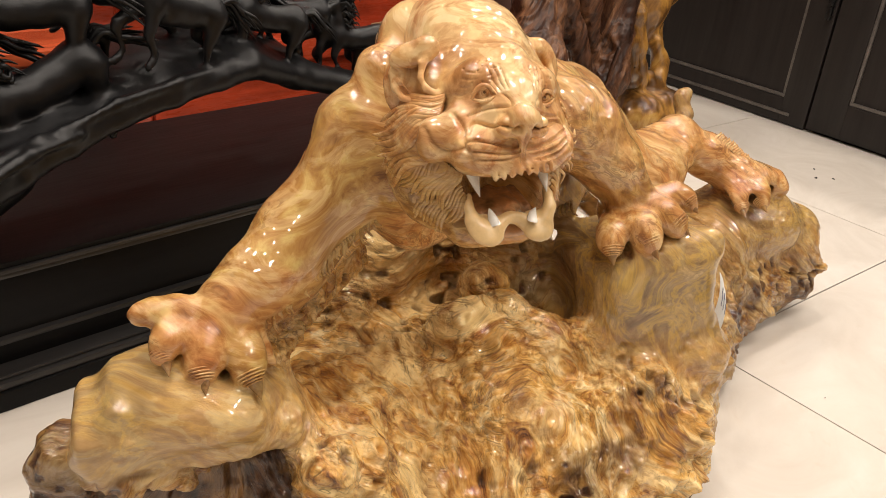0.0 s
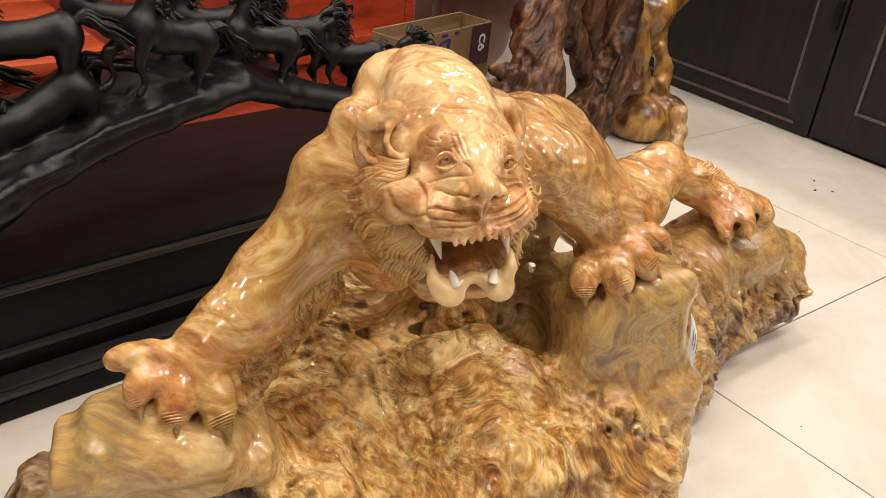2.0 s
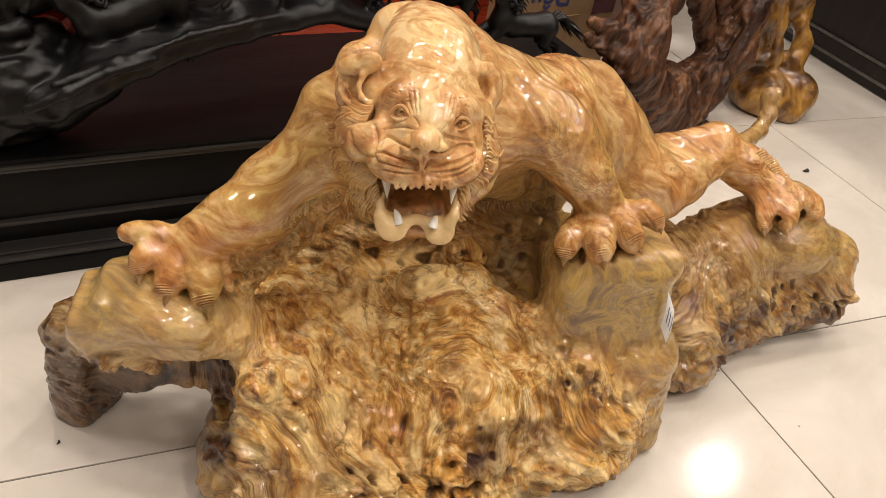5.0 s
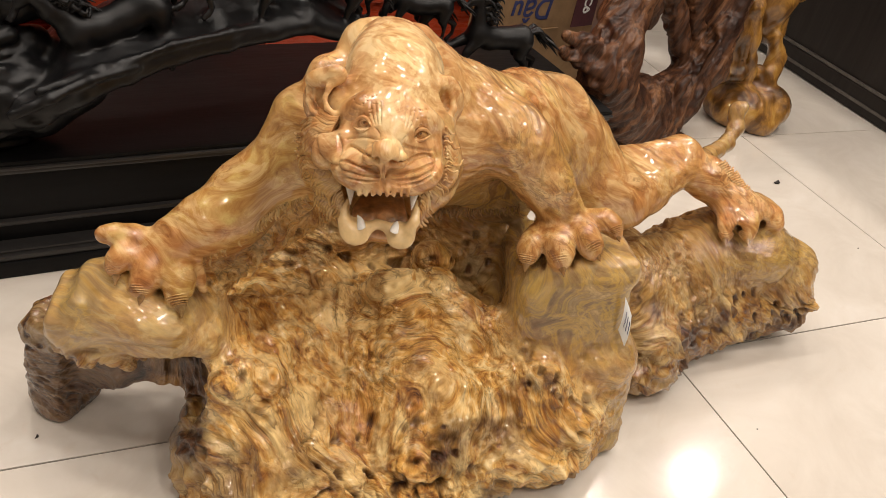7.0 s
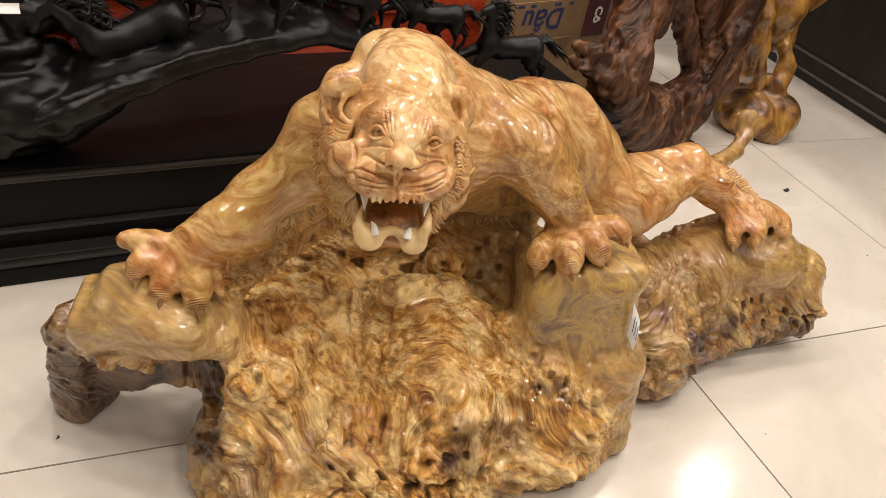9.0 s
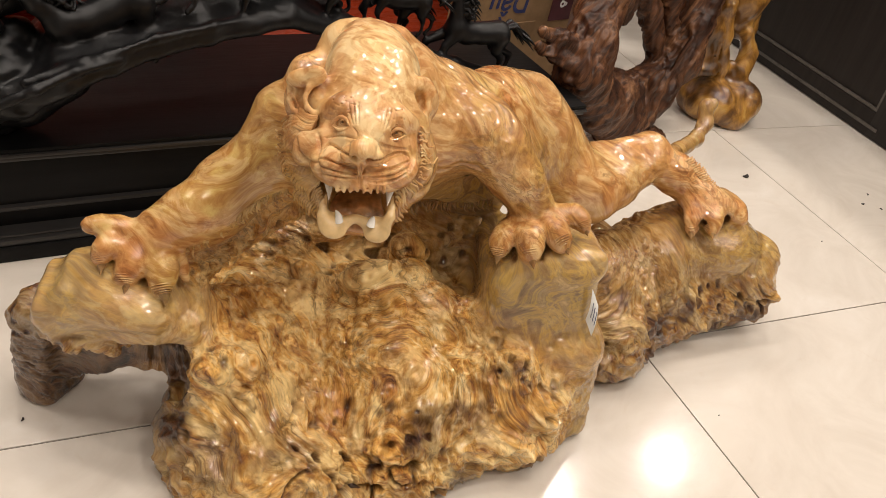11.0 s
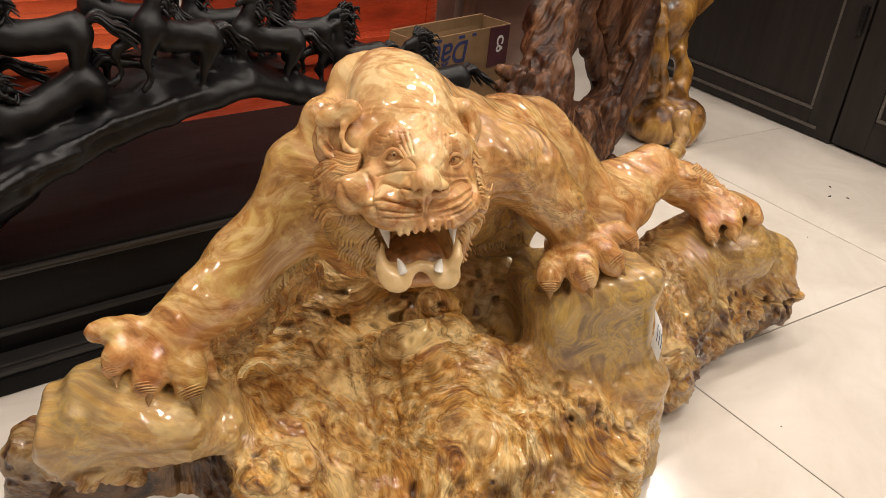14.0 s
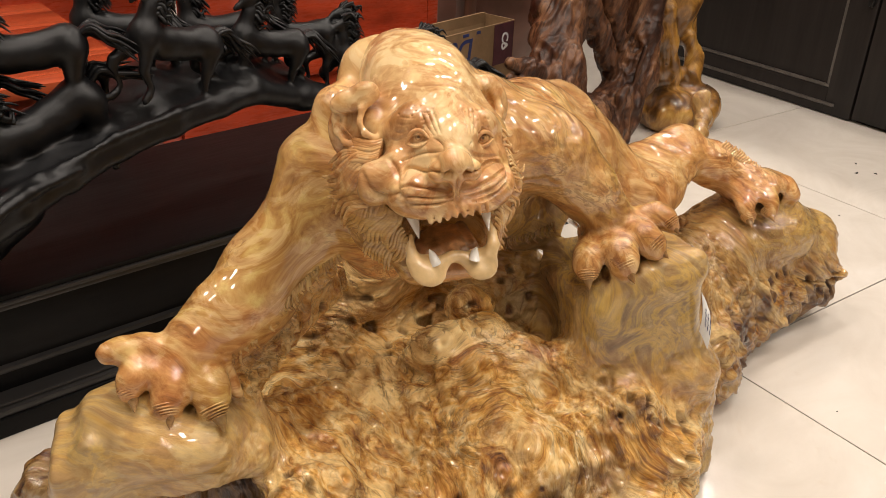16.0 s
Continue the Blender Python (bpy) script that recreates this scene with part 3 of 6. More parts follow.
    c.chain((-0.1450, -0.0220, 0.5880, 0.0300), (-0.1340, -0.0364, 0.5640, 0.0260), paint=(0, 0, 0.8), k=0.014)
    # spread foreleg
    c.k = 0.025
    c.chain((-0.2679, -0.0835, 0.4936, 0.0332), (-0.2724, -0.0901, 0.4656, 0.0365), paint=(0, 0.55, 0.3))
    c.chain((-0.2611, -0.0844, 0.4849, 0.0334), (-0.2803, -0.0948, 0.4326, 0.0392), (-0.3225, -0.1157, 0.3953, 0.0378), (-0.3566, -0.1539, 0.3644, 0.0337), (-0.3902, -0.1794, 0.3485, 0.0275))
    c.chain((-0.2627, -0.0840, 0.4149, 0.0301), (-0.3372, -0.1227, 0.3497, 0.0347), (-0.3747, -0.1479, 0.3209, 0.0301))
    # its paw: back of the paw, thumb, toes, claws
    c.k = 0.010
    c.chain((-0.3967, -0.1880, 0.3430, 0.0245), (-0.4111, -0.2035, 0.3253, 0.0216))
    c.k = 0.006
    c.chain((-0.4099, -0.1921, 0.3409, 0.0173), (-0.4381, -0.1943, 0.3482, 0.0143), (-0.4581, -0.2020, 0.3521, 0.0128), (-0.4690, -0.2069, 0.3528, 0.0113))
    c.chain((-0.4191, -0.2073, 0.3288, 0.0165), (-0.4410, -0.2139, 0.3344, 0.0149), (-0.4465, -0.2224, 0.3285, 0.0142), (-0.4500, -0.2287, 0.3198, 0.0099))
    c.chain((-0.4003, -0.2070, 0.3241, 0.0194), (-0.4088, -0.2196, 0.3195, 0.0185), (-0.4126, -0.2294, 0.3096, 0.0171), (-0.4160, -0.2360, 0.3011, 0.0114))
    c.chain((-0.3820, -0.1967, 0.3211, 0.0196), (-0.3745, -0.2141, 0.3101, 0.0194), (-0.3720, -0.2253, 0.2999, 0.0179), (-0.3721, -0.2314, 0.2917, 0.0115))
    c.chain((-0.3692, -0.1821, 0.3183, 0.0132), (-0.3594, -0.1886, 0.2976, 0.0096), (-0.3501, -0.1984, 0.2884, 0.0066))
    # far shoulder, raised foreleg and paw
    c.k = 0.03
    c.chain((-0.0350, 0.0150, 0.4700, 0.0530), (-0.0020, 0.0120, 0.4760, 0.0500), paint=(0, 0.45, 0.1))
    c.k = 0.016
    c.chain((0.0000, 0.0080, 0.4800, 0.0480), (0.0230, 0.0030, 0.4660, 0.0450), (0.0590, -0.0010, 0.4280, 0.0395), (0.0940, 0.0000, 0.3850, 0.0345), paint=(0, 0.3, 0.1))
    c.k = 0.008
    c.chain((0.0951, 0.0047, 0.3598, 0.0345), (0.1048, -0.0037, 0.3506, 0.0328))
    c.k = 0.005
    c.chain((0.0699, -0.0275, 0.3573, 0.0193), (0.0614, -0.0459, 0.3520, 0.0191), (0.0584, -0.0563, 0.3446, 0.0167), (0.0569, -0.0632, 0.3373, 0.0111))
    c.chain((0.0916, -0.0327, 0.3619, 0.0224), (0.0946, -0.0549, 0.3620, 0.0221), (0.0995, -0.0648, 0.3545, 0.0181), (0.1031, -0.0710, 0.3459, 0.0118))
    c.chain((0.1194, -0.0256, 0.3754, 0.0208), (0.1301, -0.0400, 0.3758, 0.0206), (0.1378, -0.0482, 0.3695, 0.0174), (0.1437, -0.0541, 0.3614, 0.0110))
    c.chain((0.1410, -0.0061, 0.3833, 0.0194), (0.1566, -0.0053, 0.3864, 0.0193), (0.1688, -0.0105, 0.3828, 0.0161), (0.1763, -0.0166, 0.3749, 0.0105))
    # hind leg
    c.k = 0.04
    c.chain((0.1146, 0.2171, 0.3588, 0.0657), (0.1699, 0.2121, 0.3155, 0.0609), (0.2234, 0.2145, 0.2955, 0.0442))
    c.k = 0.025
    c.chain((0.1959, 0.2243, 0.3085, 0.0500), (0.2585, 0.2599, 0.3072, 0.0451), (0.3099, 0.3186, 0.3258, 0.0383), (0.3301, 0.3424, 0.3428, 0.0284), paint=(0, 0.35, 0.25))
    c.chain((0.2076, 0.2621, 0.3459, 0.0252), (0.3033, 0.3324, 0.3516, 0.0201))
    c.chain((0.3287, 0.3378, 0.3450, 0.0283), (0.3841, 0.3329, 0.3105, 0.0337), (0.4336, 0.3247, 0.2842, 0.0318))
    c.k = 0.014
    c.chain((0.4362, 0.3154, 0.2868, 0.0326), (0.4751, 0.3039, 0.2735, 0.0305))
    c.chain((0.4486, 0.3205, 0.2840, 0.0184), (0.4825, 0.3305, 0.2881, 0.0144), (0.5039, 0.3272, 0.2851, 0.0133))
    c.chain((0.4760, 0.2964, 0.2809, 0.0202), (0.5084, 0.3021, 0.2749, 0.0183), (0.5187, 0.2899, 0.2680, 0.0122))
    c.chain((0.4501, 0.2910, 0.2783, 0.0222), (0.4580, 0.2613, 0.2689, 0.0179), (0.4606, 0.2480, 0.2601, 0.0119))
    c.chain((0.4247, 0.2920, 0.2780, 0.0182), (0.4228, 0.2600, 0.2616, 0.0160), (0.4263, 0.2465, 0.2507, 0.0109))
    # gaps between hind and raised toes, with shade painted into the cuts
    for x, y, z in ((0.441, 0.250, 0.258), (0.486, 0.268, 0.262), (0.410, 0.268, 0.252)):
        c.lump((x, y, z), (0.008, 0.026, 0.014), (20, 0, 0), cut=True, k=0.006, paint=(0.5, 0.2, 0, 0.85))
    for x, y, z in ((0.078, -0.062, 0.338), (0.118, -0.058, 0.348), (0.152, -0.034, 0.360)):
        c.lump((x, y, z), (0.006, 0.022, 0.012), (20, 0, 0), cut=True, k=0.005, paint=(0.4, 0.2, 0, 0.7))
    # tail
    c.k = 0.012
    c.chain((0.3662, 0.4398, 0.2832, 0.0174), (0.4512, 0.5705, 0.2438, 0.0176), (0.4968, 0.6353, 0.2494, 0.0160), (0.5167, 0.6740, 0.2726, 0.0145), (0.5100, 0.6876, 0.2947, 0.0130), paint=(0.3, 0.3, 0, 0.3))
    c.chain((0.5096, 0.6864, 0.2952, 0.0120), (0.5117, 0.6899, 0.3080, 0.0150), (0.5240, 0.6925, 0.3150, 0.0130), paint=(0.3, 0.3, 0, 0.3))
    return c


# axes of the tiger's face: to its left cheek, up the brow, and into the head, from the tip of the nose
NOSE = Vector((-0.1396, -0.2628, 0.5611))
ACROSS, UPWARD, AWAY = (Vector(v) for v in ((0.98168, 0.10690, 0.15775), (-0.19056, 0.55236, 0.81154), (0.00038, 0.82672, -0.56261)))


def face(a, b, c, r=None):
    v = NOSE + a * ACROSS + b * UPWARD + c * AWAY
    return tuple(v) if r is None else (*v, r)


def cord(points, radii, paint=(0, 0, 0), around=7, fine=5):
    """A tapering strand along a smooth line through points."""
    pts = [Vector(v[:3]) for v in points]
    n = len(pts)
    line, thick = [], []
    for i in range(n - 1):
        a, b, c, d = pts[max(i - 1, 0)], pts[i], pts[i + 1], pts[min(i + 2, n - 1)]
        for k in range(fine):
            t = k / fine
            line.append(0.5 * (2 * b + (c - a) * t + (2 * a - 5 * b + 4 * c - d) * t * t + (3 * b - a - 3 * c + d) * t ** 3))
            thick.append(radii[i] + (radii[i + 1] - radii[i]) * t)
    line.append(pts[-1])
    thick.append(radii[-1])
    out, quads = [], []
    side = (line[1] - line[0]).orthogonal().normalized()
    for i, v in enumerate(line):
        way = (line[min(i + 1, len(line) - 1)] - line[max(i - 1, 0)]).normalized()
        side = (side - way * side.dot(way)).normalized()
        other = way.cross(side)
        for j in range(around):
            an = 2 * math.pi * j / around
            out.append(v + thick[i] * (math.cos(an) * side + math.sin(an) * other))
    for i in range(len(line) - 1):
        for j in range(around):
            quads.append((i * around + j, i * around + (j + 1) % around, (i + 1) * around + (j + 1) % around, (i + 1) * around + j))
    return np.array(out), np.array(quads), np.tile(Clay.four(paint), (len(out), 1))


def tuft(root_a, root_b, tip_a, tip_b, count, thick, swell, wave, seed, paint):
    """A combed lock of carved fur: strands side by side from one edge to another."""
    rng = random.Random(seed)
    out = []
    for i in range(count):
        u = i / (count - 1)
        root = Vector(root_a).lerp(Vector(root_b), u)
        tip = Vector(tip_a).lerp(Vector(tip_b), u)
        tip = root + (tip - root) * (rng.uniform(0.45, 1.35) if thick < 0.0018 else rng.uniform(0.86, 1.08))
        if thick < 0.0018:
            tip += Vector((rng.uniform(-1, 1), rng.uniform(-1, 1), rng.uniform(-1, 1))) * 0.0045
        way = tip - root
        aside = way.cross(AWAY).normalized()
        pts, rad = [], []
        for t, w in ((0.0, 0.8), (0.2, 1.0), (0.45, 1.1), (0.7, 1.0), (0.9, 0.7), (1.0, 0.25)):
            bow = swell * math.sin(math.pi * min(1.0, 0.15 + 0.85 * t))
            sway = wave * math.sin(2 * math.pi * (t + 0.12 * u)) * way.length + rng.uniform(-0.0004, 0.0004)
            pts.append(root + way * t - AWAY * bow + aside * sway)
            rad.append(thick * w * rng.uniform(0.9, 1.1))
        out.append(cord(pts, rad, paint))
    return out


def fur():
    """The ruff round the cheeks and under the jaw."""
    tan, dull = (0.0, 0.12, 0.25), (0.0, 0.40, 0.15)
    out = []
    out += tuft((-0.1984, -0.2056, 0.5670), (-0.2034, -0.2133, 0.5557), (-0.2436, -0.1623, 0.5452), (-0.2479, -0.1772, 0.5234), 9, 0.0031, 0.012, 0.06, 1, tan)
    out += tuft((-0.2109, -0.2062, 0.5519), (-0.2125, -0.2165, 0.5367), (-0.2522, -0.1697, 0.5202), (-0.2474, -0.1827, 0.4976), 9, 0.0030, 0.013, -0.07, 2, tan)
    out += tuft((-0.2118, -0.2129, 0.5349), (-0.2109, -0.2230, 0.5201), (-0.2483, -0.1794, 0.4987), (-0.2363, -0.1962, 0.4813), 9, 0.0029, 0.013, 0.07, 3, tan)
    out += tuft((-0.2099, -0.2222, 0.5213), (-0.2012, -0.2295, 0.5140), (-0.2383, -0.1941, 0.4843), (-0.2172, -0.2107, 0.4706), 9, 0.0028, 0.011, -0.06, 4, dull)
    out += tuft((-0.2015, -0.2298, 0.5171), (-0.1874, -0.2380, 0.5087), (-0.2219, -0.2099, 0.4753), (-0.1974, -0.2261, 0.4657), 9, 0.0026, 0.010, 0.07, 5, dull)
    out += tuft((-0.1868, -0.2318, 0.5037), (-0.1766, -0.2404, 0.4839), (-0.2046, -0.2190, 0.4691), (-0.1857, -0.2331, 0.4554), 8, 0.0022, 0.006, -0.05, 6, dull)
    out += tuft((-0.2057, -0.2155, 0.4884), (-0.1882, -0.2241, 0.4759), (-0.2193, -0.2075, 0.4540), (-0.1961, -0.2223, 0.4429), 9, 0.0022, 0.006, 0.05, 7, dull)
    out += tuft((-0.0880, -0.1784, 0.5644), (-0.0773, -0.1944, 0.5338), (-0.0720, -0.1665, 0.5560), (-0.0640, -0.1810, 0.5270), 8, 0.0015, 0.002, 0.16, 8, tan)
    out += tuft((-0.0768, -0.1940, 0.5307), (-0.0754, -0.2058, 0.5135), (-0.0610, -0.1800, 0.5255), (-0.0625, -0.1930, 0.5080), 6, 0.0013, 0.003, 0.14, 9, tan)
    out += tuft((-0.0802, -0.2085, 0.5201), (-0.0984, -0.2253, 0.5061), (-0.0685, -0.2045, 0.4990), (-0.0900, -0.2210, 0.4850), 8, 0.0014, 0.003, -0.12, 10, dull)
    # fringes under the foreleg and the belly, and on the hock
    out += tuft((-0.3580, -0.1802, 0.3269), (-0.2460, -0.1202, 0.4152), (-0.3519, -0.1847, 0.3132), (-0.2398, -0.1236, 0.4030), 50, 0.0017, 0.002, 0.10, 12, (0.6, 0.1, 0, 0.2))
    out += tuft((-0.0985, 0.0123, 0.3344), (0.0391, 0.0501, 0.3545), (-0.0905, 0.0095, 0.3179), (0.0480, 0.0472, 0.3379), 46, 0.0014, 0.002, 0.10, 13, (0.5, 0.3, 0, 0.5))
    out += tuft((0.3884, 0.3167, 0.3465), (0.4600, 0.3029, 0.2998), (0.4037, 0.3305, 0.3562), (0.4761, 0.3136, 0.3066), 20, 0.0026, 0.002, 0.06, 14, tan)
    out += tuft((-0.0964, -0.2219, 0.5076), (-0.0989, -0.2342, 0.4824), (-0.0789, -0.2127, 0.4749), (-0.0886, -0.2269, 0.4611), 6, 0.0022, 0.006, 0.06, 11, dull)
    return out


def carve_head():
    c = Clay((-0.36, -0.33, 0.36), (0.05, -0.02, 0.70), 0.0021)
    c.k, c.paint = 0.03, (0, 0.05, 0.32)
    # skull and neck
    c.chain((-0.1494, -0.1435, 0.5739, 0.0515), (-0.1564, -0.0901, 0.5784, 0.0481), (-0.1692, -0.0442, 0.5870, 0.0411), paint=(0, 0, 0.95), k=0.045)
    c.chain((-0.1850, -0.1756, 0.5539, 0.0312), (-0.1041, -0.1558, 0.5511, 0.0291))
    c.chain((-0.1501, -0.1501, 0.4378, 0.0325), (-0.1540, -0.1496, 0.4681, 0.0459), paint=HAIR)
    c.chain((-0.2005, -0.1433, 0.5087, 0.0233), (-0.1945, -0.1595, 0.4809, 0.0206), (-0.1745, -0.1774, 0.4620, 0.0164), paint=HAIR)
    c.chain((-0.0958, -0.1274, 0.5232, 0.0234), (-0.0947, -0.1449, 0.4933, 0.0207), (-0.1083, -0.1698, 0.4642, 0.0165), paint=HAIR)
    c.chain(face(-0.048, 0.014, 0.124, 0.030), face(-0.048, -0.014, 0.126, 0.028), paint=HAIR)
    c.chain(face(-0.070, 0.008, 0.142, 0.026), face(-0.064, -0.022, 0.142, 0.024), paint=HAIR)
    c.chain(face(0.056, 0.006, 0.144, 0.026), face(0.050, -0.020, 0.142, 0.024), paint=HAIR)
    c.chain(face(-0.034, -0.040, 0.124, 0.022), face(0.018, -0.046, 0.126, 0.022), paint=HAIR)
    # brow, nose bridge, cheeks
    c.k = 0.016
    c.chain((-0.1454, -0.1914, 0.5863, 0.0289), (-0.1422, -0.2148, 0.5738, 0.0236), (-0.1410, -0.2407, 0.5607, 0.0196), paint=(0, 0, 0.85))
    c.chain((-0.1887, -0.2041, 0.5754, 0.0110), (-0.1722, -0.2066, 0.5850, 0.0118), (-0.1568, -0.2130, 0.5875, 0.0096), paint=(0, 0, 0.45))
    c.chain((-0.1256, -0.2084, 0.5840, 0.0112), (-0.1117, -0.1987, 0.5808, 0.0119), (-0.0983, -0.1896, 0.5707, 0.0102), paint=(0, 0, 0.25))
    c.chain((-0.1838, -0.2212, 0.5539, 0.0125), (-0.1628, -0.2310, 0.5622, 0.0117))
    c.chain((-0.1169, -0.2202, 0.5566, 0.0119), (-0.0947, -0.2035, 0.5497, 0.0114))
    c.chain((-0.2064, -0.2207, 0.5286, 0.0171), (-0.2047, -0.2203, 0.5375, 0.0164), (-0.1867, -0.2253, 0.5526, 0.0118), paint=(0, 0, 0.6), k=0.006)
    c.lump((-0.0808, -0.1754, 0.5119), (0.020, 0.026, 0.026))
    # muzzle pads, wide and flat
    c.k = 0.011
    c.lump((-0.1677, -0.2338, 0.5327), (0.036, 0.032, 0.025), (0, 14, -8), paint=(0, 0, 0.3))
    c.lump((-0.1115, -0.2211, 0.5300), (0.034, 0.032, 0.024), (0, -4, 24), paint=(0, 0, 0.2))
    c.chain((-0.1815, -0.2427, 0.5229, 0.0081), (-0.1645, -0.2544, 0.5255, 0.0080), (-0.1452, -0.2590, 0.5281, 0.0067), (-0.1258, -0.2531, 0.5261, 0.0068), (-0.1083, -0.2394, 0.5235, 0.0075), (-0.0975, -0.2240, 0.5251, 0.0063))
    # nose
    c.k = 0.006
    c.chain((-0.1545, -0.2590, 0.5585, 0.0096), (-0.1419, -0.2606, 0.5670, 0.0126), (-0.1256, -0.2552, 0.5587, 0.0097))
    c.chain((-0.1399, -0.2654, 0.5577, 0.0048), (-0.1389, -0.2640, 0.5388, 0.0036))
    # lower jaw
    c.k = 0.02
    c.chain((-0.1792, -0.2066, 0.4601, 0.0134), (-0.1658, -0.2137, 0.4435, 0.0147), (-0.1424, -0.2123, 0.4456, 0.0147), (-0.1169, -0.2117, 0.4478, 0.0141), (-0.1025, -0.2037, 0.4679, 0.0113), paint=HAIR)
    # the mouth
    c.lump((-0.1395, -0.2260, 0.4819), (0.040, 0.066, 0.031), (34, 7, 0), k=0.007, paint=(0.75, 0.15, 0), cut=True)
    c.lump((-0.1361, -0.2555, 0.4919), (0.040, 0.03, 0.023), (34, 7, 0), k=0.006, paint=(0.6, 0.1, 0), cut=True)
    # sockets of the eyes
    for q in ((-0.1700, -0.2347, 0.5812), (-0.1089, -0.2199, 0.5745)):
        c.lump(q, (0.0090, 0.009, 0.0060), (0, 10, 0), cut=True, k=0.003)
    # ear: a folded leaf with a broad pale lobe, its hollow and a curled rim
    c.k = 0.005
    c.lump((-0.2220, -0.1668, 0.5703), (0.025, 0.013, 0.033), (-20, 18, -10), k=0.010)
    c.lump((-0.2262, -0.1900, 0.5768), (0.0095, 0.011, 0.017), (-20, 22, -10), cut=True, k=0.004, paint=(0.1, 0.2, 0))
    c.lump((-0.2235, -0.1765, 0.5975), (0.0235, 0.0062, 0.0115), (-25, -20, 0), paint=(0, 0, 0.7))
    c.lump((-0.2125, -0.1756, 0.6039), (0.0105, 0.006, 0.0095), paint=(0, 0, 0.7))
    c.lump((-0.2067, -0.1789, 0.5724), (0.011, 0.012, 0.015), paint=(0, 0.1, 0.2), k=0.006)
    c.k = 0.0025
    c.chain((-0.2071, -0.1749, 0.6061, 0.0044), (-0.2108, -0.1815, 0.5992, 0.0038), (-0.2171, -0.1878, 0.5911, 0.0031), (-0.2193, -0.1945, 0.5812, 0.0031), (-0.2149, -0.1998, 0.5734, 0.0031), (-0.2055, -0.2028, 0.5691, 0.0031), (-0.1989, -0.2039, 0.5696, 0.0019), paint=(0, 0, 0.55))
    c.chain((-0.2363, -0.1696, 0.5888, 0.0045), (-0.2404, -0.1737, 0.5785, 0.0038), (-0.2394, -0.1797, 0.5673, 0.0032), (-0.2329, -0.1858, 0.5601, 0.0032), (-0.2235, -0.1921, 0.5580, 0.0032), paint=(0, 0, 0.4))
    c.chain((-0.2321, -0.1750, 0.5836, 0.0019), (-0.2340, -0.1799, 0.5728, 0.0019), (-0.2264, -0.1876, 0.5652, 0.0019))
    c.lump((-0.0880, -0.1289, 0.5802), (0.018, 0.013, 0.027), (-10, -20, 25), k=0.01)
    c.lump((-0.0887, -0.1468, 0.5824), (0.009, 0.012, 0.016), (-10, -20, 25), cut=True, k=0.005)
    c.chain((-0.1009, -0.1350, 0.5962, 0.0039), (-0.0974, -0.1298, 0.6004, 0.0039), (-0.0851, -0.1373, 0.5875, 0.0039), (-0.0799, -0.1438, 0.5726, 0.0040), (-0.0853, -0.1503, 0.5643, 0.0033), paint=(0, 0, 0.3))
    # carved upper teeth
    for i in range(8):
        a = -0.0285 + 0.0074 * i
        back = 0.0185 + 0.0012 * abs(i - 3.5)
        c.chain(face(a, -0.0285 - 0.04 * a, back - 0.002, 0.0038), face(a, -0.0365 - 0.04 * a, back - 0.001, 0.0028), k=0.0015, paint=(0, 0, 0.6))
    return c


def carve_line(p, nrm, line, width, depth):
    """Press a soft groove (or, with a negative depth, a ridge) along a line of places on the face."""
    pts = [Vector(v) - NOSE for v in line]
    flat = np.array([(v.dot(ACROSS), v.dot(UPWARD)) for v in pts])
    if len(flat) > 2:
        fine = []
        for i in range(len(flat) - 1):
            a, b, c, d = flat[max(i - 1, 0)], flat[i], flat[i + 1], flat[min(i + 2, len(flat) - 1)]
            for t in (0, 0.25, 0.5, 0.75):
                fine.append(0.5 * (2 * b + (c - a) * t + (2 * a - 5 * b + 4 * c - d) * t * t + (3 * b - a - 3 * c + d) * t ** 3))
        flat = np.array(fine + [flat[-1]])
    rel = p - np.array(NOSE)
    u, v, w = rel @ np.array(ACROSS), rel @ np.array(UPWARD), rel @ np.array(AWAY)
    deep = max(x.dot(AWAY) for x in pts) + 0.03
    near = (u > flat[:, 0].min() - 3 * width) & (u < flat[:, 0].max() + 3 * width) & (v > flat[:, 1].min() - 3 * width) & (v < flat[:, 1].max() + 3 * width) & (w < deep) & (nrm @ np.array(AWAY) < 0.2)
    at = np.where(near)[0]
    uv = np.stack([u[at], v[at]], 1)
    best = np.full(len(at), 9.0)
    fade = np.ones(len(at))
    n = len(flat)
    for i in range(n - 1 if n > 1 else 1):
        a, b = flat[i], flat[min(i + 1, n - 1)]
        t = np.clip(((uv - a) @ (b - a)) / ((b - a) @ (b - a) + 1e-12), 0, 1)
        d = np.linalg.norm(uv - a - t[:, None] * (b - a), axis=1)
        closer = d < best
        best = np.where(closer, d, best)
        fade = np.where(closer, np.sin(math.pi * np.clip((i + t) / max(n - 1, 1), 0.06, 0.94)) ** 0.5, fade) if n > 1 else fade
    p[at] -= nrm[at] * (depth * fade * np.exp(-(best / width) ** 2))[:, None]


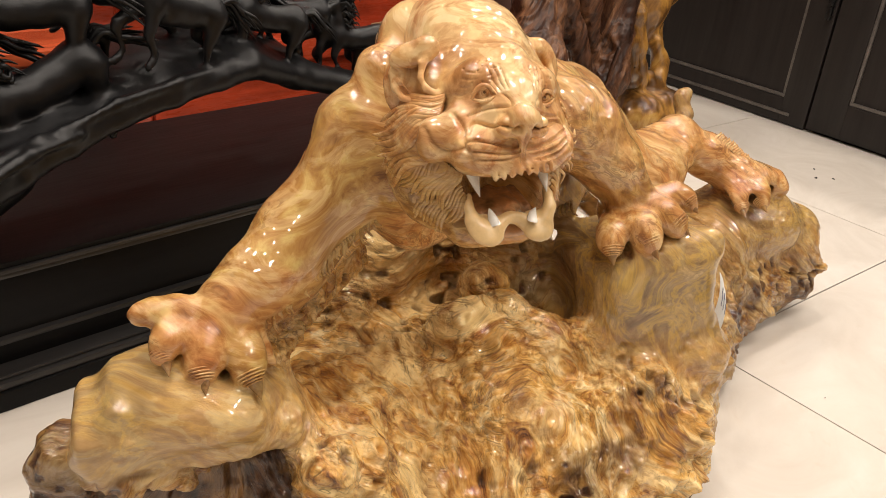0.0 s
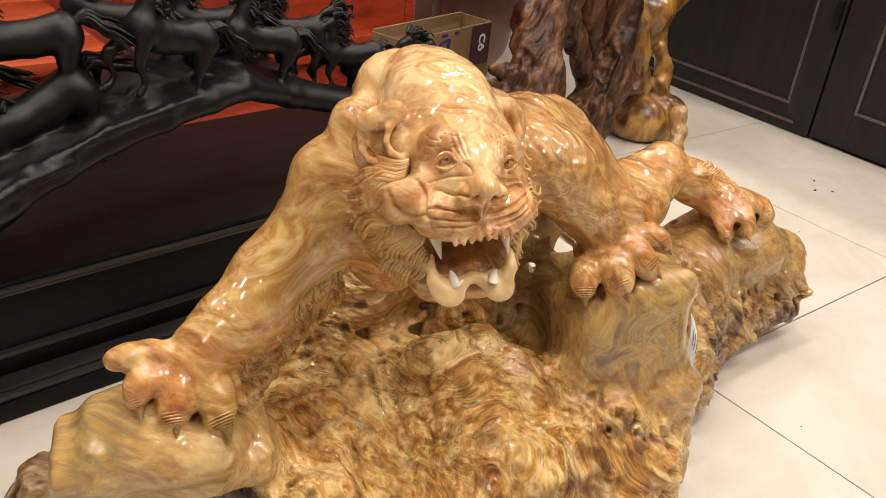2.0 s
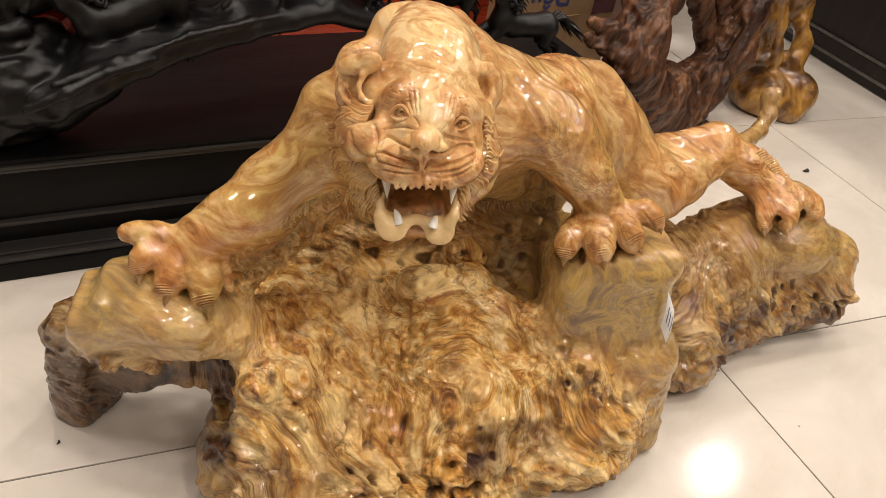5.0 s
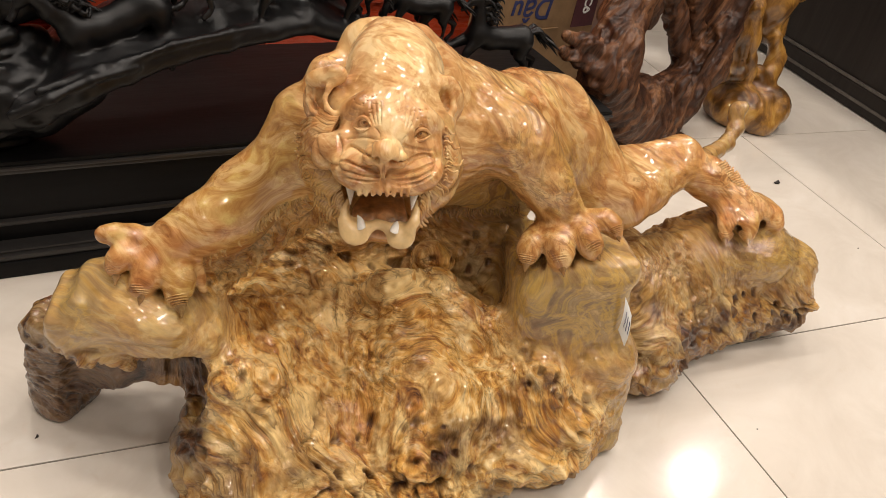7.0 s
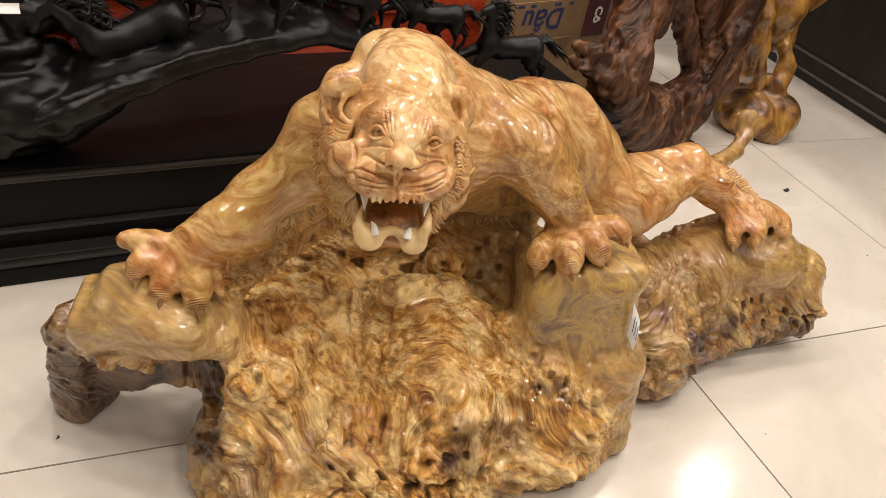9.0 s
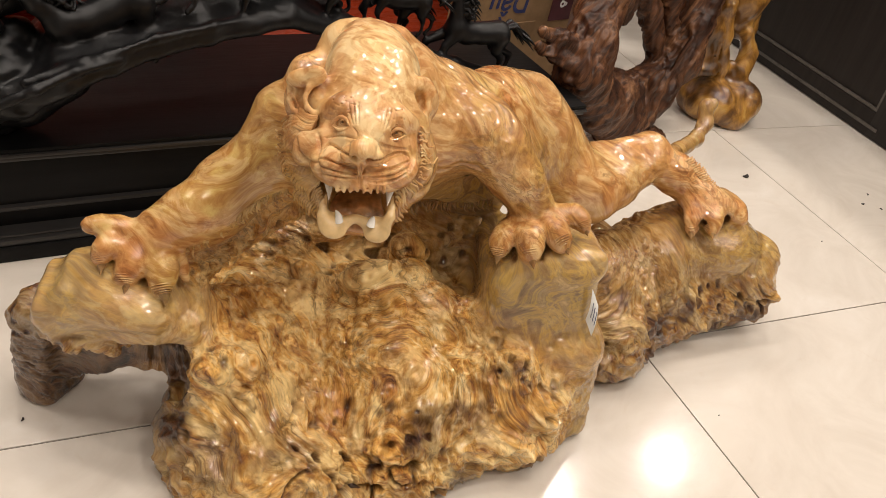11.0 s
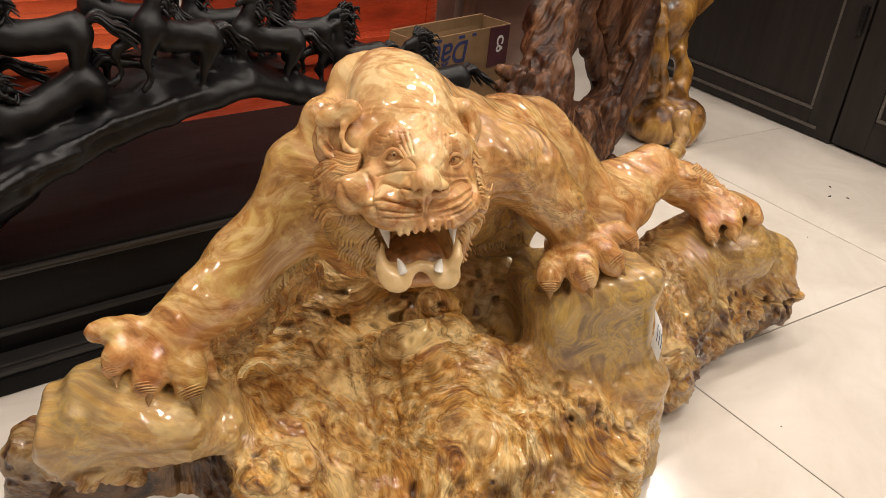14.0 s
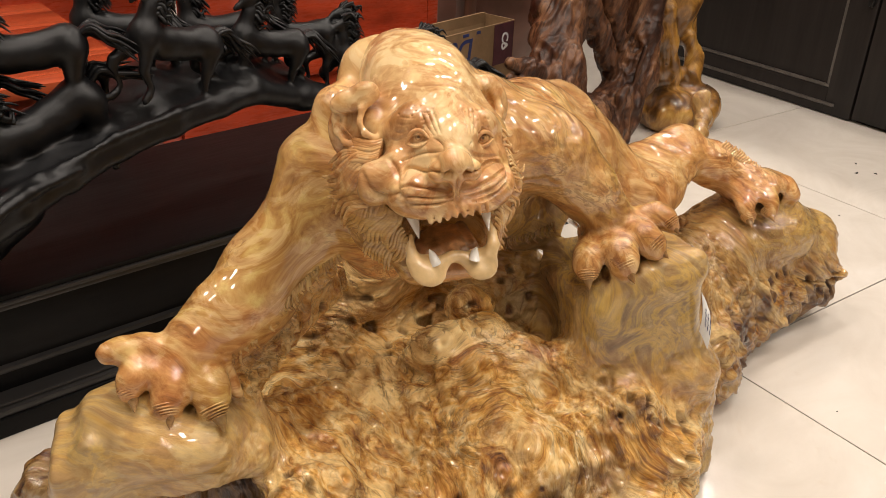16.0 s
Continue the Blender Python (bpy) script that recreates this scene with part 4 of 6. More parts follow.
def chisel_face(p, q):
    """The fine carved lines of the face."""
    nrm = vertex_normals(p, q)
    # whisker folds on both pads
    carve_line(p, nrm, ((-0.1854, -0.2484, 0.5467), (-0.1791, -0.2459, 0.5594), (-0.1661, -0.2524, 0.5587), (-0.1546, -0.2604, 0.5558), (-0.1454, -0.2621, 0.5532)), 0.0014, 0.0046)
    carve_line(p, nrm, ((-0.1882, -0.2485, 0.5377), (-0.1792, -0.2530, 0.5435), (-0.1643, -0.2612, 0.5457), (-0.1452, -0.2663, 0.5472)), 0.0013, 0.0041)
    carve_line(p, nrm, ((-0.1868, -0.2526, 0.5317), (-0.1740, -0.2591, 0.5346), (-0.1589, -0.2662, 0.5384), (-0.1433, -0.2648, 0.5404)), 0.0012, 0.0038)
    carve_line(p, nrm, ((-0.1818, -0.2563, 0.5263), (-0.1696, -0.2628, 0.5291), (-0.1554, -0.2693, 0.5339), (-0.1436, -0.2676, 0.5363)), 0.0011, 0.0032)
    carve_line(p, nrm, ((-0.1322, -0.2577, 0.5509), (-0.1201, -0.2462, 0.5500), (-0.1086, -0.2319, 0.5533), (-0.0971, -0.2204, 0.5524), (-0.0887, -0.2142, 0.5437)), 0.0014, 0.0046)
    carve_line(p, nrm, ((-0.1308, -0.2617, 0.5450), (-0.1170, -0.2515, 0.5423), (-0.1030, -0.2391, 0.5427), (-0.0892, -0.2165, 0.5404)), 0.0013, 0.0041)
    carve_line(p, nrm, ((-0.1298, -0.2633, 0.5391), (-0.1156, -0.2555, 0.5363), (-0.1013, -0.2439, 0.5357), (-0.0878, -0.2207, 0.5342)), 0.0012, 0.0038)
    carve_line(p, nrm, ((-0.1264, -0.2639, 0.5330), (-0.1134, -0.2567, 0.5310), (-0.1003, -0.2430, 0.5281), (-0.0900, -0.2253, 0.5275)), 0.0011, 0.0030)
    # parting of the lip, nostrils, wrinkles beside the nose
    carve_line(p, nrm, ((-0.1389, -0.2665, 0.5557), (-0.1382, -0.2686, 0.5437), (-0.1373, -0.2715, 0.5307)), 0.0017, 0.0040)
    carve_line(p, nrm, ((-0.1523, -0.2666, 0.5556), (-0.1479, -0.2671, 0.5602), (-0.1427, -0.2673, 0.5581)), 0.0020, 0.0050)
    carve_line(p, nrm, ((-0.1343, -0.2657, 0.5569), (-0.1301, -0.2638, 0.5596), (-0.1250, -0.2606, 0.5555)), 0.0020, 0.0050)
    carve_line(p, nrm, ((-0.1839, -0.2384, 0.5614), (-0.1688, -0.2399, 0.5682), (-0.1528, -0.2458, 0.5720), (-0.1458, -0.2481, 0.5774)), 0.0015, 0.0028)
    carve_line(p, nrm, ((-0.1300, -0.2440, 0.5746), (-0.1191, -0.2363, 0.5646), (-0.1051, -0.2273, 0.5601), (-0.0918, -0.2132, 0.5541)), 0.0015, 0.0028)
    carve_line(p, nrm, ((-0.1564, -0.2516, 0.5687), (-0.1554, -0.2611, 0.5636), (-0.1551, -0.2655, 0.5571)), 0.0018, 0.0024)
    carve_line(p, nrm, ((-0.1262, -0.2466, 0.5672), (-0.1237, -0.2556, 0.5628), (-0.1232, -0.2553, 0.5544)), 0.0018, 0.0024)
    # tear lines
    carve_line(p, nrm, ((-0.1552, -0.2362, 0.5789), (-0.1502, -0.2427, 0.5765), (-0.1500, -0.2488, 0.5728)), 0.0013, 0.0022)
    carve_line(p, nrm, ((-0.1220, -0.2314, 0.5754), (-0.1245, -0.2371, 0.5723), (-0.1235, -0.2398, 0.5683)), 0.0013, 0.0022)
    for x in (0, 1, 2):
        carve_line(p, nrm, (face(-0.0155 + 0.005 * x, 0.060, 0.012), face(-0.014 + 0.0045 * x, 0.046, 0.012), face(-0.0105 + 0.003 * x, 0.036, 0.012)), 0.0012, 0.0018)
        carve_line(p, nrm, (face(0.0225 + 0.005 * x, 0.055, 0.02), face(0.021 + 0.0045 * x, 0.042, 0.02), face(0.019 + 0.003 * x, 0.032, 0.02)), 0.0012, 0.0018)
    # cheek fold and jowl
    carve_line(p, nrm, ((-0.2191, -0.2005, 0.5283), (-0.2125, -0.2167, 0.5222), (-0.1998, -0.2256, 0.5181), (-0.1857, -0.2343, 0.5231)), 0.0022, 0.0040)
    carve_line(p, nrm, ((-0.1947, -0.2158, 0.5502), (-0.1884, -0.2319, 0.5443), (-0.1894, -0.2399, 0.5326), (-0.1812, -0.2490, 0.5193)), 0.0020, 0.0036)
    carve_line(p, nrm, ((-0.0922, -0.2037, 0.5503), (-0.0861, -0.2059, 0.5382), (-0.0871, -0.2184, 0.5287)), 0.0020, 0.0034)
    # wavy brow hair beside the eyes
    for x in range(4):
        carve_line(p, nrm, (face(-0.045 + 0.004 * x, 0.046 + 0.005 * x, 0.03), face(-0.040 + 0.004 * x, 0.043 + 0.005 * x, 0.03), face(-0.034 + 0.004 * x, 0.044 + 0.004 * x, 0.03)), 0.0009, 0.0007)
    # spots above the eyes
    rng = random.Random(3)
    for i in range(44):
        if i % 2:
            at = face(rng.uniform(-0.034, -0.006), rng.uniform(0.045, 0.068), 0.02)
        else:
            at = face(rng.uniform(0.020, 0.046), rng.uniform(0.036, 0.056), 0.03)
        carve_line(p, nrm, (at,), 0.0008, 0.0016)


def lip_skin():
    """The thick pale lower lip, a scalloped trough."""
    c = Clay((-0.28, -0.33, 0.36), (-0.02, -0.12, 0.56), 0.0021, PALE)
    c.k, c.paint = 0.008, PALE
    c.chain((-0.1752, -0.2401, 0.4886, 0.0026), (-0.1765, -0.2489, 0.4800, 0.0032), (-0.1748, -0.2567, 0.4715, 0.0044), (-0.1696, -0.2603, 0.4658, 0.0057))
    c.chain((-0.1012, -0.2251, 0.4947, 0.0026), (-0.0996, -0.2344, 0.4870, 0.0032), (-0.0992, -0.2433, 0.4788, 0.0045), (-0.1031, -0.2486, 0.4705, 0.0058))
    c.lump((-0.1609, -0.2600, 0.4630), (0.0175, 0.017, 0.0062), (34, 10, 0))
    c.lump((-0.1121, -0.2514, 0.4632), (0.0175, 0.017, 0.0062), (34, 8, 0))
    c.chain((-0.1519, -0.2591, 0.4664, 0.0042), (-0.1441, -0.2540, 0.4696, 0.0042), (-0.1372, -0.2506, 0.4716, 0.0038), (-0.1290, -0.2506, 0.4694, 0.0042), (-0.1204, -0.2529, 0.4665, 0.0042))
    c.lump((-0.1333, -0.2747, 0.4637), (0.008, 0.02, 0.012), cut=True, k=0.008)
    return c


def tongue_skin():
    c = Clay((-0.26, -0.30, 0.38), (-0.05, -0.05, 0.56), 0.0028)
    c.k = 0.006
    c.lump((-0.1383, -0.2201, 0.4604), (0.034, 0.026, 0.010), (30, 8, 0))
    c.chain((-0.1623, -0.1984, 0.4661, 0.0067), (-0.1579, -0.2299, 0.4645, 0.0065))
    c.chain((-0.1438, -0.1937, 0.4707, 0.0080), (-0.1364, -0.2272, 0.4693, 0.0091), (-0.1347, -0.2422, 0.4699, 0.0064))
    c.chain((-0.1228, -0.1941, 0.4725, 0.0067), (-0.1152, -0.2248, 0.4679, 0.0059))
    c.chain((-0.1532, -0.2023, 0.4753, 0.0033), (-0.1476, -0.2314, 0.4694, 0.0026))
    c.chain((-0.1321, -0.2008, 0.4776, 0.0033), (-0.1254, -0.2305, 0.4708, 0.0026))
    return c


def tooth_skin(root, tip, r, paint=(0, 0, 0)):
    """A curved cone of a tooth or claw."""
    a, b = Vector(root), Vector(tip)
    axis = (b - a).normalized()
    side = axis.orthogonal().normalized()
    other = axis.cross(side)
    pts, quads = [], []
    rings, around = 7, 12
    for i in range(rings):
        u = i / (rings - 1)
        mid = a.lerp(b, u) + Vector((0, 0.0035, 0)) * math.sin(u * math.pi)
        rr = r * (1 - u ** 1.5) + 0.0004
        for j in range(around):
            an = 2 * math.pi * j / around
            pts.append(mid + rr * (math.cos(an) * side + math.sin(an) * other))
    for i in range(rings - 1):
        for j in range(around):
            quads.append((i * around + j, i * around + (j + 1) % around, (i + 1) * around + (j + 1) % around, (i + 1) * around + j))
    return np.array(pts), np.array(quads), np.tile(Clay.four(paint), (len(pts), 1))


def eye_skin(front):
    """An eyeball with a carved iris and a drilled pupil."""
    ball, side, up = 0.0080, ACROSS, UPWARD
    out = -AWAY
    mid = Vector(front) - out * ball
    rho = (0.0, 0.0008, 0.0012, 0.0014, 0.0018, 0.0026, 0.0030, 0.0033, 0.0036, 0.0041, 0.0055, 0.0068, 0.0078)
    around = 24
    pts, quads, zones = [], [], []
    for i, r in enumerate(rho):
        h = math.sqrt(ball * ball - r * r)
        h -= 0.0016 if r < 0.0013 else 0.0
        h -= 0.0007 * math.exp(-((r - 0.0033) / 0.0004) ** 2)
        for j in range(around):
            an = 2 * math.pi * j / around
            pts.append(mid + out * h + r * (math.cos(an) * side + math.sin(an) * up))
            zones.append((0.0, 0.25, 0.25, 0.7) if r < 0.0013 else (0.0, 0.3, 0.2, 0.0))
    for i in range(len(rho) - 1):
        for j in range(around):
            quads.append((i * around + j, (i + 1) * around + j, (i + 1) * around + (j + 1) % around, i * around + (j + 1) % around))
    return np.array(pts), np.array(quads), np.array(zones)


def finer(p, q, z):
    """Each quad split in four."""
    edges = np.sort(np.concatenate([q[:, [0, 1]], q[:, [1, 2]], q[:, [2, 3]], q[:, [3, 0]]]), axis=1)
    key = edges[:, 0].astype(np.int64) * len(p) + edges[:, 1]
    one, back = np.unique(key, return_inverse=True)
    a, b = one // len(p), one % len(p)
    n, m = len(p), len(q)
    mid = n + back.reshape(4, m).T
    heart = n + len(one) + np.arange(m)
    p2 = np.concatenate([p, (p[a] + p[b]) / 2, p[q].mean(1)])
    z2 = np.concatenate([z, (z[a] + z[b]) / 2, z[q].mean(1)])
    q2 = np.concatenate([np.stack([q[:, i], mid[:, i], heart, mid[:, i - 1]], 1) for i in range(4)])
    return p2, q2, z2


def claw(ball, tip, paint=(0.25, 0.3, 0.0, 0.5)):
    """A claw with the ridged sheath that it comes out of."""
    mid, r, end = Vector(ball[:3]), ball[3], Vector(tip)
    axis = (end - mid).normalized()
    side = axis.orthogonal().normalized()
    other = axis.cross(side)
    out = [tooth_skin(mid + axis * r * 0.5, end, r * 0.62, paint)]
    for k in range(5):
        lat = radians(34 + 13 * k)
        ring = [mid + axis * r * 1.01 * math.cos(lat) + r * 1.01 * math.sin(lat) * (math.cos(a * math.pi / 8) * side + math.sin(a * math.pi / 8) * other) for a in range(17)]
        out.append(cord(ring, [0.0009] * 17, (0, 0.05, 0.35), 5, 2))
    return out


def tiger_carving():
    p, q, z = carve_body().skin()
    p = relax(p, q, 2)
    p, q, z = finer(p, q, z)
    p = relax(p, q, 1)
    nrm = vertex_normals(p, q)
    burl, bark = z[:, 0], z[:, 3]
    rng = random.Random(11)
    warp = np.stack([fractal(p * 5 + 3 * s, 2, 40 + s) for s in range(3)], 1)
    w = p + warp * 0.075
    # burl eyes: knobs round which the grain bends
    spots = np.where((burl > 0.75) & (p[:, 2] > 0.02))[0]
    knob = np.zeros(len(p))
    for _ in range(230):
        c = p[spots[rng.randrange(len(spots))]]
        size = rng.choice((0.006, 0.008, 0.010, 0.013, 0.017, 0.022))
        near = np.where(np.abs(p - c).max(1) < 3 * size)[0]
        off = p[near] - c
        d = np.linalg.norm(off, axis=1)
        w[near] -= off * (0.6 * np.exp(-(d / (1.2 * size)) ** 2))[:, None]
        tall = rng.uniform(0.2, 0.75) * size
        knob[near] += tall * (np.exp(-(d / (0.85 * size)) ** 4) - 0.9 * np.exp(-(d / (0.32 * size)) ** 2))
    turn = np.array(Euler((0, radians(20), radians(-28))).to_matrix())
    grain = w @ turn
    swirl = 1 - np.abs(fractal(grain * np.array((10, 55, 55)), 3, 3)) * 1.7
    thread = fractal(grain * np.array((18, 120, 120)), 2, 5)
    bumps = fractal(p * 15, 3, 9) + 0.8 * fractal(p * 7.5, 2, 13)
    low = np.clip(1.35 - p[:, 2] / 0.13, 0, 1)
    lumps = np.abs(fractal(p * 26 + warp, 3, 27))
    cleft = np.clip(0.16 - np.abs(fractal(p * 9 + warp * 1.5, 3, 21)), 0, 1) * np.clip(1.5 * lattice(p * 6, 61) + 0.15, 0, 1)
    pits = np.clip(lattice(p * 75 + warp * 2, 33) - 0.35, 0, 1) * np.clip(2.2 * lattice(p * 8, 35), 0, 1)
    rise = burl * (0.0036 * swirl + 0.0008 * thread + 0.0075 * bumps + 1.1 * knob + (0.35 + low) * 0.012 * (0.5 - lumps) - 0.10 * cleft * (0.4 + low) - 0.022 * pits)
    # smooth wood keeps soft chisel facets; the fur of neck and flank lies in shallow curls
    curl = fractal(grain * np.array((16, 42, 42)), 2, 71)
    flank = np.clip(1.6 * fractal(p * 6, 2, 75), 0, 1)
    skin = (1 - burl) * np.clip(p[:, 2] / 0.2 - 0.9, 0, 1)
    rise += (1 - burl) * (0.0022 * fractal(p * 20, 3, 30) + np.clip(z[:, 1] - 0.3, 0, 1) * 0.006 * np.abs(fractal(p * 13, 2, 33))) + skin * flank * 0.0012 * (1 - 2.2 * np.abs(curl))
    rise *= 1 - 0.45 * np.clip(bark * 1.2, 0, 1) * (p[:, 0] < -0.36)
    rise -= bark * 0.010 * np.abs(fractal(p * 8, 2, 80))
    # bark and other dark patches at set places on the root
    dark_patch = np.zeros(len(p))
    for c, size in (((-0.3460, -0.2621, 0.1178), 0.055), ((-0.3808, -0.2099, 0.1411), 0.04), ((0.0659, -0.1746, 0.1400), 0.05), ((0.1285, -0.1596, 0.1532), 0.045), ((-0.0257, -0.2306, 0.1109), 0.05),
                    ((0.3234, 0.0793, 0.1754), 0.06), ((0.4002, 0.1328, 0.1119), 0.05), ((0.2999, 0.1061, 0.2148), 0.04), ((0.4696, 0.2204, 0.1163), 0.04), ((-0.1468, -0.0627, 0.2865), 0.04), ((-0.1600, -0.2866, 0.1351), 0.035)):
        dark_patch += np.exp(-((p - np.array(c)) ** 2).sum(1) / size ** 2)
    dark_patch = burl * np.clip(dark_patch, 0, 1)
    holes = np.clip(lattice(p * 52 + warp, 93) + 0.05, 0, 1)
    rise -= dark_patch * 0.014 * holes
    rise *= np.clip(p[:, 2] / 0.012, 0, 1)
    bark = np.clip(bark + dark_patch * np.clip(0.35 + 1.3 * fractal(p * 20, 3, 95), 0, 0.85), 0, 1)
    # darker in clefts and pits, with dark blotches increasing towards the bottom
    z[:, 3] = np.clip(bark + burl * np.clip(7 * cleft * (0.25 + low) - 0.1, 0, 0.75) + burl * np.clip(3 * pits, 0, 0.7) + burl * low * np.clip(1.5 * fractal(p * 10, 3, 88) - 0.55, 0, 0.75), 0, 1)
    p = p + nrm * rise[:, None]
    hp, hq, hz = carve_head().skin()
    hp = relax(hp, hq, 1)
    hp, hq, hz = finer(hp, hq, hz)
    hp = relax(hp, hq, 1)
    chisel_face(hp, hq)
    hp = hp + vertex_normals(hp, hq) * (0.0012 * fractal(hp * 34, 3, 31))[:, None]
    lp, lq, lz = lip_skin().skin()
    lp = relax(lp, lq, 2)
    tp, tq, tz = tongue_skin().skin()
    skins = [(p, q, z, 0, grain), (hp, hq, hz, 0), (lp, lq, lz, 3), (tp, tq, tz, 2)]
    for root, tip, r in (((-0.1758, -0.2408, 0.5136), (-0.1700, -0.2575, 0.4944), 0.0062), ((-0.1056, -0.2262, 0.5119), (-0.1045, -0.2446, 0.4938), 0.0058),
                         ((-0.1544, -0.2609, 0.4697), (-0.1608, -0.2590, 0.4840), 0.0046), ((-0.1189, -0.2576, 0.4711), (-0.1170, -0.2559, 0.4836), 0.0046)):
        skins.append((*tooth_skin(root, tip, r), 1))
    skins += [(*eye_skin((-0.1693, -0.2312, 0.5809)), 0), (*eye_skin((-0.1097, -0.2178, 0.5739)), 0)]
    lid = (0, 0.05, 0.45)
    skins.append((*cord(((-0.1807, -0.2331, 0.5746), (-0.1774, -0.2316, 0.5821), (-0.1724, -0.2311, 0.5864), (-0.1666, -0.2324, 0.5862), (-0.1603, -0.2372, 0.5811)), (0.001, 0.0022, 0.0024, 0.0022, 0.001), lid), 0))
    skins.append((*cord(((-0.1795, -0.2329, 0.5748), (-0.1725, -0.2370, 0.5742), (-0.1657, -0.2380, 0.5762), (-0.1596, -0.2374, 0.5807)), (0.001, 0.0018, 0.0018, 0.0008), lid), 0))
    skins.append((*cord(((-0.1178, -0.2248, 0.5708), (-0.1147, -0.2209, 0.5765), (-0.1099, -0.2168, 0.5790), (-0.1043, -0.2142, 0.5775), (-0.0986, -0.2120, 0.5719)), (0.001, 0.0022, 0.0024, 0.0022, 0.001), lid), 0))
    skins.append((*cord(((-0.1178, -0.2248, 0.5708), (-0.1118, -0.2241, 0.5683), (-0.1059, -0.2213, 0.5688), (-0.0991, -0.2124, 0.5713)), (0.001, 0.0018, 0.0018, 0.0008), lid), 0))
    for ball, tip in (((-0.4491, -0.2269, 0.3240, 0.0120), (-0.4426, -0.2464, 0.3078)), ((-0.4138, -0.2357, 0.3086, 0.0135), (-0.4103, -0.2534, 0.2904)), ((-0.3706, -0.2313, 0.2994, 0.0143), (-0.3594, -0.2490, 0.2792)),
                      ((0.0571, -0.0634, 0.3434, 0.0134), (0.0568, -0.0782, 0.3243)), ((0.0977, -0.0677, 0.3580, 0.0156), (0.1082, -0.0891, 0.3367)), ((0.1370, -0.0519, 0.3719, 0.0149), (0.1540, -0.0692, 0.3588)),
                      ((0.1689, -0.0156, 0.3842, 0.0120), (0.1806, -0.0296, 0.3708)), ((0.4589, 0.2521, 0.2643, 0.0129), (0.4607, 0.2280, 0.2518)), ((0.4245, 0.2505, 0.2549, 0.0120), (0.4237, 0.2281, 0.2430))):
        skins += [(*piece, 0) for piece in claw(ball, tip)]
    skins += [(*piece, 0) for piece in fur()]
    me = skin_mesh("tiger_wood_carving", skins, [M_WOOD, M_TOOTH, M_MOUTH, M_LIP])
    ob = new("tiger_wood_carving", me)
    ob.matrix_basis = TIGER_AT
    return tagged(ob, "glossy varnished wood carving of a snarling tiger on burl root", "wood carving")


tiger_carving()

# ---- floor of polished tiles ----
floor = thing("floor", boxed(-3.2, 4.0, -3.2, 3.4, -0.06, -0.0025), M_GROUT, "polished cream floor tiles with dark grout joints", "floor", kind="structure", smooth=False)
tile_mesh = mesh_of(boxed(0.0014, 0.7986, 0.0014, 0.7736, -0.012, 0.0, bevel=0.0009), "tile", M_TILE)
for i in range(-4, 5):
    for j in range(-4, 4):
        tile = new("tile", tile_mesh)
        tile.parent = floor
        tile.location = (i * 0.8, j * 0.775, 0)


# ---- ceiling lamps ----
def ceiling_light(x, y):
    light = empty("ceiling_light", "square white recessed ceiling downlight, switched on", "ceiling light", pose(x, y, Z_TOP), "downlights in the ceiling")
    bm = bmesh.new()
    for a, b, c, d in ((-0.14, 0.14, -0.14, -0.112), (-0.14, 0.14, 0.112, 0.14), (-0.14, -0.112, -0.112, 0.112), (0.112, 0.14, -0.112, 0.112)):
        box(bm, a, b, c, d, -0.02, 0.0)
    part("frame", bm, M_CEIL, light, smooth=False)
    lamp = bpy.data.lights.new("lamp", "AREA")
    lamp.size, lamp.energy, lamp.color = 0.17, LAMP_POWER, LAMP_COLOR
    ob = new("lamp", lamp)
    ob.parent = light
    ob.location = (0, 0, -0.004)
    return light


for x, y in LAMPS:
    ceiling_light(x, y)


# ---- low black platform ----
def black_platform():
    top = empty("black_platform", "long low black-stained wooden platform with moulded edges", "platform", pose(0.150, 0.556, 0, 0, 0, 4.9))
    w, d = 2.45, 0.43
    part("top_board", boxed(-w, 0, 0.004, d, 0.203, 0.212, bevel=0.003), M_TABLE, top)
    part("edge_moulding", boxed(-w + 0.002, 0.002, 0.0, d, 0.1965, 0.2025, bevel=0.0025), M_EDGE, top)
    part("edge_moulding", boxed(-w + 0.004, -0.002, 0.005, d, 0.187, 0.196, bevel=0.003), M_EDGE, top)
    part("frieze", boxed(-w + 0.03, -0.03, 0.024, d - 0.01, 0.091, 0.1868), M_TABLE, top, smooth=False)
    part("waist_moulding", boxed(-w + 0.022, -0.022, 0.014, d - 0.008, 0.081, 0.0908, bevel=0.004), M_EDGE, top)
    part("lower_panel", boxed(-w + 0.024, -0.024, 0.020, d - 0.006, 0.050, 0.0808), M_TABLE, top, smooth=False)
    part("plinth_moulding", boxed(-w, 0, -0.012, d, 0.044, 0.0498, bevel=0.0025), M_EDGE, top)
    part("plinth_moulding", boxed(-w - 0.006, 0.006, -0.020, d + 0.004, 0.032, 0.0438, bevel=0.004), M_EDGE, top)
    part("plinth", boxed(-w - 0.008, 0.008, -0.024, d + 0.006, 0.0, 0.0318, bevel=0.004), M_TABLE, top)


black_platform()


